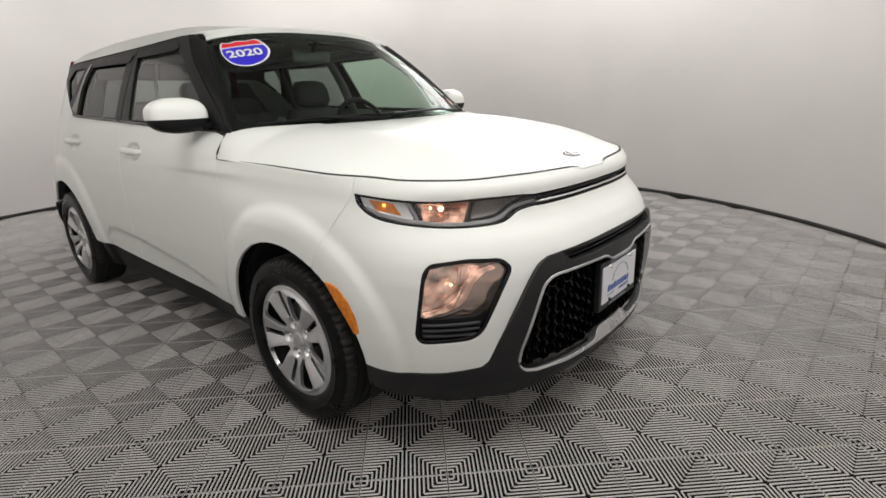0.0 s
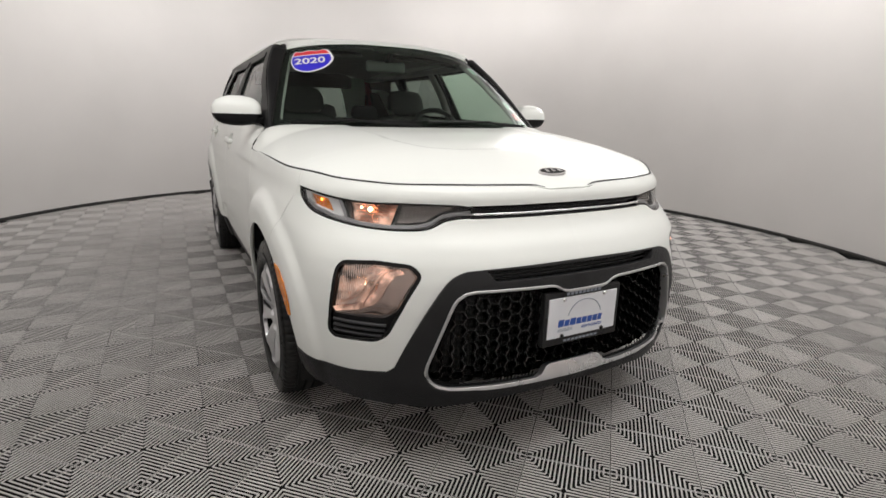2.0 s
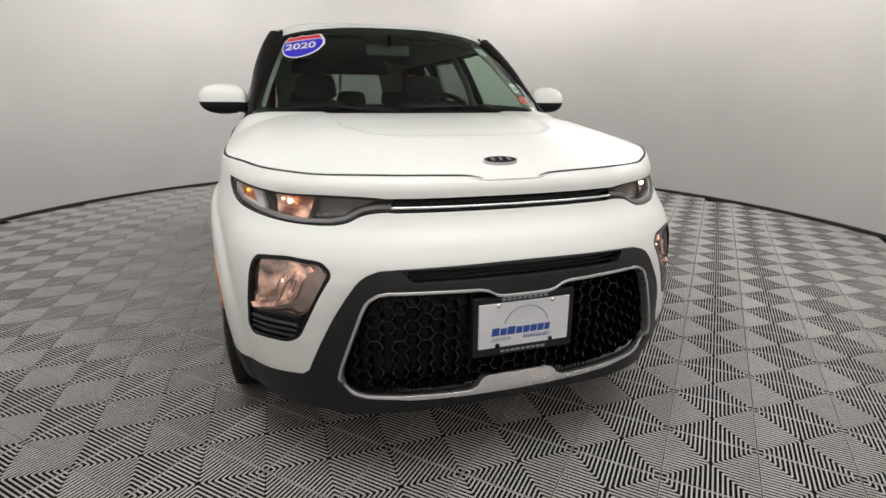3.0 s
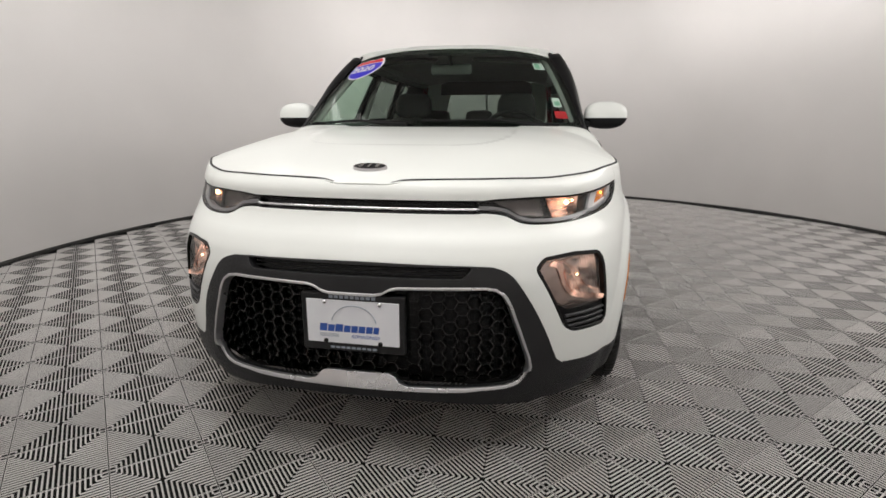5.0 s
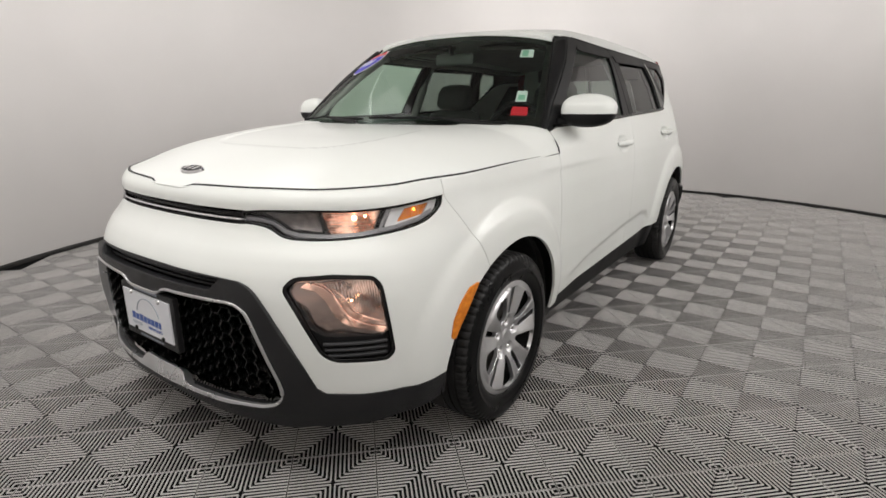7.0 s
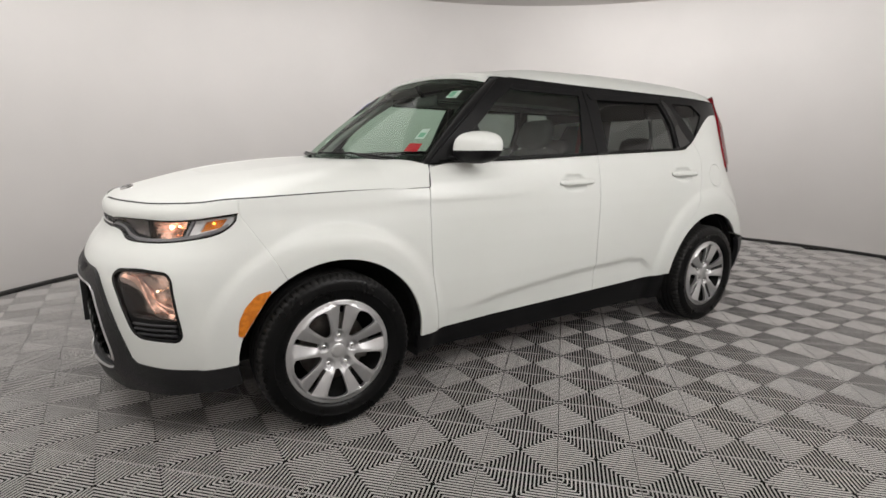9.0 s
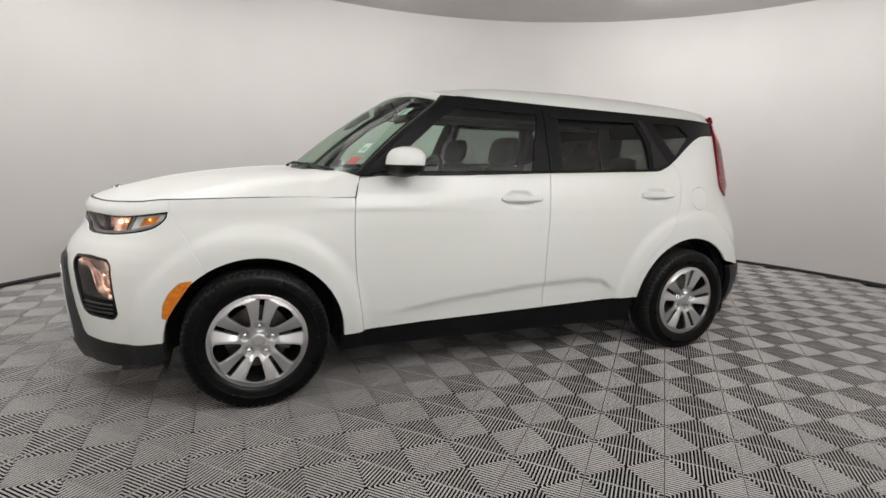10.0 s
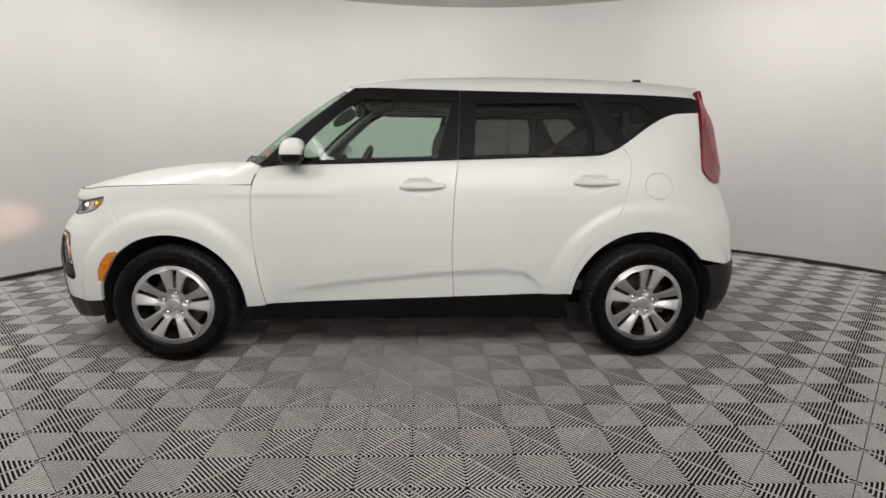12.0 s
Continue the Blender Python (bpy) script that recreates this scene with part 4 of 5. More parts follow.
badge = oval("badge", 0.059, 0.0285, -0.006, 0.002, CHROME, car, "chrome oval badge with a dark centre")
oval("badge_field", 0.0535, 0.0235, 0.0, 0.0028, SATIN, badge)
for x0, wd in ((-0.034, 0.012), (-0.006, 0.009), (0.020, 0.012)):
    vs = [(x0, -0.013, 0.0025), (x0 + wd, -0.013, 0.0025), (x0 + wd + 0.002, 0.013, 0.0025), (x0 + 0.002, 0.013, 0.0025)]
    vs += [(a, b, 0.0046) for a, b, c in vs]
    raw("badge_bar", [tuple(BM @ Vector(v)) for v in vs], [(4, 5, 6, 7), (0, 1, 5, 4), (1, 2, 6, 5), (2, 3, 7, 6), (3, 0, 4, 7)], CHROME, badge)


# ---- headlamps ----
FLUTE = bpy.data.materials.new("painted_glow_flutes")


def fluted(m, tint, rough, across):
    m.use_nodes = True
    nt = m.node_tree
    b = nt.nodes["Principled BSDF"]
    b.inputs["Base Color"].default_value = (*tint, 1)
    b.inputs["Metallic"].default_value, b.inputs["Roughness"].default_value = 1.0, rough
    co = nt.nodes.new("ShaderNodeTexCoord")
    wv = nt.nodes.new("ShaderNodeTexWave")
    wv.bands_direction = across
    wv.inputs["Scale"].default_value = 55
    wv.inputs["Distortion"].default_value = 0.3
    bp = nt.nodes.new("ShaderNodeBump")
    bp.inputs["Strength"].default_value, bp.inputs["Distance"].default_value = 0.6, 0.004
    ns = nt.nodes.new("ShaderNodeTexNoise")
    ns.inputs["Scale"].default_value, ns.inputs["Detail"].default_value = 24, 1
    b2 = nt.nodes.new("ShaderNodeBump")
    b2.inputs["Strength"].default_value, b2.inputs["Distance"].default_value = 0.8, 0.02
    nt.links.new(co.outputs["Object"], ns.inputs["Vector"])
    nt.links.new(ns.outputs["Fac"], b2.inputs["Height"])
    nt.links.new(b2.outputs["Normal"], bp.inputs["Normal"])
    nt.links.new(co.outputs["Object"], wv.inputs["Vector"])
    nt.links.new(wv.outputs["Fac"], bp.inputs["Height"])
    nt.links.new(bp.outputs["Normal"], b.inputs["Normal"])
    return m


# warm tint of the flutes carries bulb light in their colour
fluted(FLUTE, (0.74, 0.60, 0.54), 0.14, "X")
def paint_glow(m, strength):
    """Paints patchy warm emission on a reflector in place of bulb light; the rest stays plain."""
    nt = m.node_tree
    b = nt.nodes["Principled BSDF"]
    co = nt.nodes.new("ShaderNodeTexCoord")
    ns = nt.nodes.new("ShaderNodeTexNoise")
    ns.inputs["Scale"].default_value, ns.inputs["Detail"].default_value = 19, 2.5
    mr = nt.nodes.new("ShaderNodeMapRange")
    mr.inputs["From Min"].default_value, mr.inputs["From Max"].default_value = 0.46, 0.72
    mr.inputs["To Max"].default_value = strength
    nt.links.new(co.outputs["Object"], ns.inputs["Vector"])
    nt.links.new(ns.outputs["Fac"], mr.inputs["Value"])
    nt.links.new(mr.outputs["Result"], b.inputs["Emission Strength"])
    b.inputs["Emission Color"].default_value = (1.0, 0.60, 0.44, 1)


# copper ribs are tinted, then given emission, as painted bulb light
BEAM = fluted(bpy.data.materials.new("painted_glow_ribs"), (0.82, 0.53, 0.41), 0.16, "Z")
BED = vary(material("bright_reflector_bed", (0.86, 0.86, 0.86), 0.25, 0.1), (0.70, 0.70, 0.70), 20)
paint_glow(BEAM, 1.0)
paint_glow(FLUTE, 0.42)
paint_glow(REFLECT, 0.9)
FLUTE_Z = fluted(bpy.data.materials.new("ribbed_reflector"), (0.58, 0.53, 0.51), 0.25, "Z")


def bulb(parent, u, z, off, s, mat, r=0.007, name="bulb"):
    p = skin(u, z, off)
    bm = bmesh.new()
    bmesh.ops.create_icosphere(bm, subdivisions=2, radius=r, matrix=Matrix.Translation((s * p[0], p[1], p[2])))
    return part(name, bm, mat, parent, "glowing bulb", smooth=True)


def headlamp(s):
    housing = sheet("headlamp", shrink(LAMP, -0.001), DARK, car, side=s, off=-0.050, step=0.03, thick=0.004, label="swept-back clear headlamp, lit warm")
    # dark rim and the silver wing along the lower edge
    inner = shrink(LAMP, 0.0038)
    sheet("lamp_rim", LAMP, GLOSSBLACK, housing, holes=[inner], side=s, off=-0.001, step=0.012, thick=0.045, label="gloss black lamp rim")
    low_edge = [(0.398, 0.842), (0.455, 0.840), (0.505, 0.832), (0.550, 0.812), (0.60, 0.803), (0.70, 0.800), (0.82, 0.805), (0.94, 0.820), (1.02, 0.839), (1.062, 0.860)]
    wing = low_edge + [(a - 0.003, b + 0.0075) for a, b in reversed(low_edge)]
    sheet("lamp_wing", wing, WING, housing, side=s, off=-0.010, step=0.010, thick=0.02, label="silver wing along the lamp's lower edge")
    sheet("position_reflector", rounded([(0.520, 0.845), (0.566, 0.824), (0.680, 0.819), (0.655, 0.868), (0.470, 0.866), (0.468, 0.858)], 0.006), FLUTE_Z, housing, side=s, off=-0.030, step=0.012, thick=0.01, label="ribbed clear position reflector")
    for i in range(9):
        u = 0.535 + 0.015 * i
        tube("reflector_rib", [tuple(np.array((s, 1, 1)) * skin(u + d, z, -0.026)) for d, z in ((0.004, 0.829 - 0.0008 * i), (-0.012, 0.864))], 0.0018, FLUTE_Z, housing, segs=6)
    sheet("beam_reflector", rounded([(0.700, 0.815), (0.862, 0.820), (0.893, 0.873), (0.668, 0.869)], 0.008), BEAM, housing, side=s, off=-0.038, step=0.012, thick=0.01, label="fluted reflector with warm glow painted on")
    for i in range(5):
        z = 0.823 + 0.0105 * i
        k = (z - 0.815) / 0.056
        tube("reflector_step", [tuple(np.array((s, 1, 1)) * skin(u, z + 0.001 * (u - 0.78) / 0.1, -0.033)) for u in np.linspace(0.700 - 0.030 * k, 0.858 + 0.030 * k, 8)], 0.0022, BEAM, housing, segs=6)
    sheet("lamp_divider", [(0.682, 0.812), (0.694, 0.812), (0.664, 0.873), (0.652, 0.872)], GLOSSBLACK, housing, side=s, off=-0.016, step=0.012, thick=0.02)
    sheet("lamp_divider", [(0.866, 0.820), (0.880, 0.822), (0.918, 0.876), (0.900, 0.875)], GLOSSBLACK, housing, side=s, off=-0.014, step=0.012, thick=0.02)
    sheet("lamp_blade", [(0.884, 0.823), (0.892, 0.824), (0.932, 0.878), (0.922, 0.877)], WING, housing, side=s, off=-0.010, step=0.012, thick=0.02, label="slanted silver blade")
    # pale daytime-light tube round the amber insert
    insert = rounded([(0.946, 0.838), (1.032, 0.856), (1.056, 0.885), (0.976, 0.871)], 0.003)
    tube_out = rounded([(0.902, 0.826), (0.955, 0.829), (1.030, 0.846), (1.070, 0.868), (1.084, 0.898), (1.00, 0.887), (0.940, 0.879)], 0.006)
    sheet("daytime_light", tube_out, BED, housing, holes=[shrink(insert, -0.003)], side=s, off=-0.014, step=0.010, thick=0.012, label="white daytime light guide")
    sheet("indicator", insert, AMBER, housing, side=s, off=-0.022, step=0.010, thick=0.008, label="amber indicator reflector")
    bulb(housing, 0.800, 0.846, -0.026, s, BULB, 0.008)
    bulb(housing, 0.845, 0.850, -0.030, s, BULB, 0.004)
    bulb(housing, 1.012, 0.866, -0.018, s, BULB_AMBER, 0.0045)
    lens = sheet("lamp_lens", shrink(LAMP, 0.003), LENS, housing, side=s, off=-0.002, step=0.02, thick=0.003, label="clear polycarbonate lens")
    lens.visible_shadow = False


both(headlamp)


# ---- lower lamps in black bezels ----
def fog_lamp(s):
    pocket = sheet("fog_lamp", shrink(FOG, -0.001), DARK, car, side=s, off=-0.068, step=0.03, thick=0.004, label="large lit lower lamp in a black bezel")
    lens_gap = shrink(FOG_LENS, -0.002)
    sheet("bezel", FOG, SATIN, pocket, holes=[lens_gap], side=s, off=-0.012, step=0.012, thick=0.05, label="black lamp bezel")
    sheet("bezel_edge", shrink(FOG, -0.001), GLOSSBLACK, pocket, holes=[shrink(FOG, 0.009)], side=s, off=-0.001, step=0.012, thick=0.02, label="gloss black bezel edge")
    for i, z in enumerate((0.504, 0.486, 0.468)):
        u0 = 0.682 + 0.004 * i
        tube("bezel_rib", [tuple(np.array((s, 1, 1)) * skin(u, z, -0.008)) for u in np.linspace(u0, 0.866, 12)], 0.0065, RIBGREY, pocket, flat=0.8)

    def bowl(q, off=0.0):
        p, nn = map_skin(q, off)
        d = ((q[:, 0] - 0.735) / 0.15) ** 2 + ((q[:, 1] - 0.60) / 0.10) ** 2
        fold = 0.012 * np.abs(np.sin((q[:, 0] * 0.9 + q[:, 1]) * 42))
        depth = -0.045 * np.clip(1 - d, 0, 1) + fold * 0.5
        return p + nn * depth[:, None], nn

    sheet("bowl_reflector", FOG_LENS, FLUTE, pocket, side=s, mapped=bowl, off=-0.024, step=0.010, thick=0.004, label="faceted reflector with warm glow painted on")
    blade = smooth_curve([(0.640, 0.684), (0.690, 0.668), (0.722, 0.626), (0.752, 0.578), (0.800, 0.552), (0.862, 0.545)], 4)
    blade = blade + [(0.862, 0.532), (0.850, 0.526), (0.692, 0.531), (0.656, 0.550), (0.592, 0.662), (0.610, 0.684)]
    sheet("inner_reflector", blade, DARKCHROME, pocket, side=s, mapped=bowl, off=-0.016, step=0.010, thick=0.006, label="smooth dark reflector")
    curve = smooth_curve([(0.640, 0.684), (0.690, 0.668), (0.722, 0.626), (0.752, 0.578), (0.800, 0.552), (0.862, 0.545)], 4)
    strip = curve + [(a - 0.030 * math.sin(math.pi * (0.15 + 0.8 * i / len(curve))), b - 0.010) for i, (a, b) in reversed(list(enumerate(curve)))]
    sheet("reflector_blade", strip, REFLECT, pocket, side=s, mapped=bowl, off=-0.008, step=0.009, thick=0.008, label="swept reflector blade with copper glow painted on")
    bulb(pocket, 0.770, 0.620, -0.046, s, BULB, 0.0035)
    # glowing strips added as painted streaks of the mirrored filament
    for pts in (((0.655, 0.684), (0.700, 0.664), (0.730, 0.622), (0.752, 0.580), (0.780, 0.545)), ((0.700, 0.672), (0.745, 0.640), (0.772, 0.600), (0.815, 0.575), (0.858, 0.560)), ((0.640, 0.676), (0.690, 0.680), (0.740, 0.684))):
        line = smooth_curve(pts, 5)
        tube("painted_streak", [tuple(np.array((s, 1, 1)) * skin(u, z, -0.022)) for u, z in line], [0.0012 + 0.0022 * math.sin(math.pi * i / (len(line) - 1)) for i in range(len(line))], REFLECT, pocket, segs=6)
    lens = sheet("lamp_lens", FOG_LENS, LENS, pocket, side=s, off=-0.010, step=0.02, thick=0.003, label="clear lamp lens")
    lens.visible_shadow = False


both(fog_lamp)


# ---- cabin ----
def loft_box(name, rings, mat, parent, label="", power=3.2, n=20):
    """A rounded body through rings (centre x, y, z, half width, half depth, tilt); each ring is a soft rectangle."""
    verts, faces = [], []
    for cx, cy, cz, hw, hd, tilt in rings:
        for i in range(n):
            a = 2 * math.pi * i / n
            c, d = math.cos(a), math.sin(a)
            px = math.copysign(abs(c) ** (2 / power), c) * hw
            py = math.copysign(abs(d) ** (2 / power), d) * hd
            verts.append((cx + px, cy + py * math.cos(tilt), cz + py * math.sin(tilt)))
    m = len(rings)
    for r in range(m - 1):
        for i in range(n):
            j = (i + 1) % n
            faces.append((r * n + i, r * n + j, r * n + n + j, r * n + n + i))
    faces += [tuple(range(n - 1, -1, -1)), tuple((m - 1) * n + i for i in range(n))]
    return raw(name, verts, faces, mat, parent, label, smooth=True)


def seat(x, y, back_w=0.24):
    root = loft_box("seat", [(x, y, 0.50, 0.25, 0.26, 0), (x, y, 0.62, 0.26, 0.27, 0), (x, y, 0.66, 0.23, 0.24, 0)], CLOTH, car, "dark cloth seat with headrest")
    loft_box("seat_back", [(x, y + 0.22, 0.60, back_w, 0.08, 0.2), (x, y + 0.27, 0.80, back_w + 0.02, 0.085, 0.2), (x, y + 0.33, 1.02, back_w, 0.075, 0.2), (x, y + 0.355, 1.12, back_w - 0.05, 0.055, 0.2), (x, y + 0.36, 1.14, back_w - 0.12, 0.03, 0.2)], CLOTH, root)
    loft_box("headrest", [(x, y + 0.355, 1.150, 0.10, 0.04, 0.2), (x, y + 0.36, 1.18, 0.135, 0.055, 0.2), (x, y + 0.375, 1.26, 0.13, 0.055, 0.2), (x, y + 0.38, 1.300, 0.105, 0.04, 0.2), (x, y + 0.38, 1.308, 0.06, 0.02, 0.2)], CLOTH, root)
    for d in (-0.05, 0.05):
        tube("headrest_post", [(x + d, y + 0.345, 1.10), (x + d, y + 0.36, 1.18)], 0.006, CHROME, root)


seat(0.37, 1.12)
seat(-0.37, 1.12)
bench = loft_box("rear_bench", [(0, 2.05, 0.50, 0.62, 0.26, 0), (0, 2.05, 0.64, 0.64, 0.27, 0), (0, 2.05, 0.68, 0.60, 0.24, 0)], CLOTH, car, "dark cloth rear bench with headrests", 5)
loft_box("bench_back", [(0, 2.28, 0.60, 0.62, 0.07, 0.2), (0, 2.38, 1.0, 0.62, 0.07, 0.2), (0, 2.41, 1.10, 0.58, 0.05, 0.2)], CLOTH, bench, power=5)
for x in (-0.38, 0.0, 0.38):
    loft_box("headrest", [(x, 2.41, 1.10, 0.10, 0.035, 0.2), (x, 2.42, 1.13, 0.125, 0.045, 0.2), (x, 2.43, 1.20, 0.11, 0.04, 0.2), (x, 2.43, 1.215, 0.07, 0.02, 0.2)], CLOTH, bench)

dash = loft_box("dashboard", [(0, 0.66, 0.55, 0.72, 0.22, 0), (0, 0.64, 0.90, 0.74, 0.25, 0), (0, 0.62, 1.015, 0.73, 0.25, -0.05), (0, 0.58, 1.045, 0.70, 0.20, -0.05), (0, 0.56, 1.05, 0.60, 0.12, -0.05)], DASH, car, "dark grained dashboard", 5)
loft_box("instrument_hood", [(0.37, 0.74, 1.01, 0.20, 0.09, 0), (0.37, 0.74, 1.06, 0.18, 0.08, 0), (0.37, 0.73, 1.08, 0.13, 0.05, 0)], DASH, dash)
loft_box("centre_screen", [(0.0, 0.80, 0.98, 0.14, 0.02, 0), (0.0, 0.81, 1.10, 0.14, 0.02, 0)], GLOSSBLACK, dash, power=8)

swm = pose(0.37, 0.965, 1.005, 68, 0, 0)
rim_pts = [tuple(swm @ Vector((0.185 * math.cos(2 * math.pi * i / 40), 0.185 * math.sin(2 * math.pi * i / 40), 0))) for i in range(40)]
sw = tube("steering_wheel", rim_pts, 0.015, SATIN, car, "black steering wheel", closed=True)
bm = bmesh.new()
bmesh.ops.create_cone(bm, cap_ends=True, segments=24, radius1=0.07, radius2=0.055, depth=0.05, matrix=swm)
part("wheel_boss", bm, DASH, sw)
for a in (0, 180, 270):
    e = swm @ Vector((0.18 * math.cos(radians(a)), 0.18 * math.sin(radians(a)), 0))
    tube("wheel_spoke", [tuple(swm @ Vector((0.04 * math.cos(radians(a)), 0.04 * math.sin(radians(a)), 0))), tuple(e)], 0.016, DASH, sw, flat=0.5)

# rear-view mirror
im = loft_box("inside_mirror", [(0, 0.93, 1.385, 0.115, 0.016, 0), (0, 0.93, 1.40, 0.125, 0.02, 0), (0, 0.932, 1.435, 0.125, 0.02, 0), (0, 0.932, 1.448, 0.115, 0.016, 0)], MIRRORBACK, car, "black rear-view mirror")
tube("mirror_stem", [(0, 0.91, 1.44), (0, 0.865, 1.505)], 0.012, SATIN, im)

# sun visors folded up against the headliner
for s in (1, -1):
    visor = [(s * 0.32 + a, b) for a, b in rounded([(-0.20, 0.965), (0.20, 0.985), (0.20, 1.135), (-0.20, 1.125)], 0.03)]
    sheet("sun_visor", visor, VISOR, car, mapped=map_height(lambda x, y: roof_z(x, y) - 0.062 - 0.10 * (1.13 - y)), step=0.05, thick=0.016, label="dark grey fabric sun visor")

# headliner, pale pillar linings, dark door tops and floor
vs, fs = [], []
ys = np.linspace(0.93, 3.05, 15)
xs = np.linspace(-1, 1, 9)
for y in ys:
    hw = 0.58 if y < 2.95 else 0.44
    for x in xs:
        vs.append((x * hw, y, float(roof_z(np.array([x * hw]), np.array([y]))[0]) - 0.045))
for i in range(len(ys) - 1):
    for j in range(len(xs) - 1):
        a = i * 9 + j
        fs.append((a, a + 1, a + 10, a + 9))
raw("headliner", vs, fs, TRIMGREY, car, "pale grey headliner", smooth=True)
for s in (1, -1):
    for us, w in (((3.00, 3.04), 0.045), ((3.76, 3.74), 0.035)):
        pts = [skin(us[0], 1.05, -0.035), skin((us[0] + us[1]) / 2, 1.28, -0.035), skin(us[1], 1.47, -0.045)]
        tube("pillar_lining", [(s * p[0], p[1], p[2]) for p in pts], w, TRIMGREY if w > 0.04 else DASH, car, "pillar lining", flat=0.4)
    pts = [screen_point(np.array([[0.985, t]]))[0] for t in (0.02, 0.35, 0.7, 0.98)]
    tube("pillar_lining", [(s * (p[0] - 0.01), p[1] + 0.035, p[2] - 0.02) for p in pts], 0.03, TRIMGREY, car, "pale windscreen pillar lining", flat=0.7)
    pts = [skin(u, 1.455, -0.05) for u in np.linspace(2.5, 4.4, 14)]
    tube("roof_lining_rail", [(s * p[0], p[1], p[2]) for p in pts], 0.03, TRIMGREY, car, flat=0.6)
bm = bmesh.new()
solid_box(bm, -0.74, 0.5, 0.36, 0.74, 2.95, 0.42, 0.01)
part("cabin_floor", bm, DASH, car, "dark carpeted cabin floor")
bm = bmesh.new()
solid_box(bm, -0.66, 2.45, 0.42, 0.66, 2.98, 1.02, 0.02)
part("parcel_shelf", bm, DASH, car, "dark luggage cover")

# dark linings inside the tail corners
for s in (1, -1):
    sheet("tail_lining", [(4.15, 1.0), (4.48, 1.0), (4.46, 1.36), (4.30, 1.36)], DASH, car, side=s, off=-0.04, step=0.08, thick=0.01, label="dark tail corner lining")

# cowl and wipers
n = 24
cw = []
for i in range(n + 1):
    q = -1 + 2 * i / n
    p = screen_point(np.array([[q if abs(q) > 1e-6 else 1e-6, 0.0]]))[0]
    cw.append(p)
vs, fs = [], []
for p in cw:
    vs += [(p[0], p[1] - 0.075, p[2] - 0.035), (p[0], p[1] - 0.02, p[2] - 0.012), (p[0], p[1] + 0.02, p[2] + 0.004), (p[0], p[1] + 0.10, p[2] - 0.05)]
for i in range(n):
    for j in range(3):
        fs.append((4 * i + j, 4 * i + j + 1, 4 * i + j + 5, 4 * i + j + 4))
raw("cowl", vs, [f[::-1] for f in fs], PLASTIC, car, "black plastic cowl below the windscreen", smooth=True)
for x0, x1, name in ((-0.03, 0.52, "wiper"), (-0.58, -0.06, "wiper")):
    a = map_screen(np.array([[x0 / 0.76, 0.045], [(x0 + x1) / 2 / 0.76, 0.055], [x1 / 0.76, 0.035]]), 0.014)[0]
    w = tube(name, [tuple(p) for p in a], 0.0055, SATIN, car, "black wiper blade on the windscreen")
    b = map_screen(np.array([[(x1 - 0.02) / 0.76, 0.004], [(x0 + x1) / 2 / 0.76 + 0.1, 0.03], [(x0 + x1) / 2 / 0.76, 0.056]]), 0.020)[0]
    tube("wiper_arm", [tuple(p) for p in b], [0.011, 0.007, 0.005], SATIN, w, flat=0.7)

# ---- stickers on the inside of the windscreen ----
def stick(name, poly, mat, parent, off, label=""):
    return sheet(name, poly, mat, parent, mapped=map_screen, off=off, step=0.05, thick=0.0006, roll=0.0001, label=label)


def shield(c, k, r=1.0):
    """A road-shield outline about (c, k)."""
    w, h = 0.198 * r, 0.148 * r
    return smooth_curve([(c - 0.80 * w, k + 0.98 * h), (c - 0.4 * w, k + 0.90 * h), (c, k + 1.0 * h), (c + 0.4 * w, k + 0.90 * h), (c + 0.80 * w, k + 0.98 * h), (c + 0.99 * w, k + 0.45 * h), (c + 0.97 * w, k - 0.1 * h), (c + 0.62 * w, k - 0.72 * h),
                         (c, k - 1.0 * h), (c - 0.62 * w, k - 0.72 * h), (c - 0.97 * w, k - 0.1 * h), (c - 0.99 * w, k + 0.45 * h)], 4, closed=True)


stick("sensor_cover", rounded([(-0.13, 0.845), (0.13, 0.845), (0.16, 0.94), (-0.16, 0.94)], 0.03), GLOSSBLACK, ws, -0.006, "black sensor cover behind the mirror")
SC, SK = -0.640, 0.722
stick("year_sticker", shield(SC, SK), STICKWHITE, ws, 0.0045, "red, white and blue shield sticker reading 2020")
blue = [p for p in shield(SC, SK, 0.92)]
stick("sticker_field", [(a, min(b, SK + 0.070)) for a, b in blue if b < SK + 0.11], STICKBLUE, ws, 0.0056)
stick("sticker_top", [(a, max(b, SK + 0.084)) for a, b in blue if b > SK + 0.045], STICKRED, ws, 0.0056)
o = screen_point(np.array([[SC + 0.015, SK - 0.012]]))[0]
ex = screen_point(np.array([[SC + 0.045, SK - 0.012]]))[0] - screen_point(np.array([[SC - 0.015, SK - 0.012]]))[0]
ey = screen_point(np.array([[SC, SK + 0.02]]))[0] - screen_point(np.array([[SC, SK - 0.04]]))[0]
ex, ey = Vector(ex).normalized(), Vector(ey).normalized()
ez = ex.cross(ey).normalized()
ey = ez.cross(ex)
TM = Matrix(((ex.x, ey.x, ez.x, o[0] + ez.x * 0.0075), (ex.y, ey.y, ez.y, o[1] + ez.y * 0.0075), (ex.z, ey.z, ez.z, o[2] + ez.z * 0.0075), (0, 0, 0, 1)))
lettering("2020", 0.080, STICKWHITE, TM, ws, "sticker_year", bold=0.0016)
stick("service_label", [(0.63, 0.70), (0.755, 0.715), (0.745, 0.815), (0.625, 0.79)], STICKWHITE, ws, -0.003, "small white and green label")
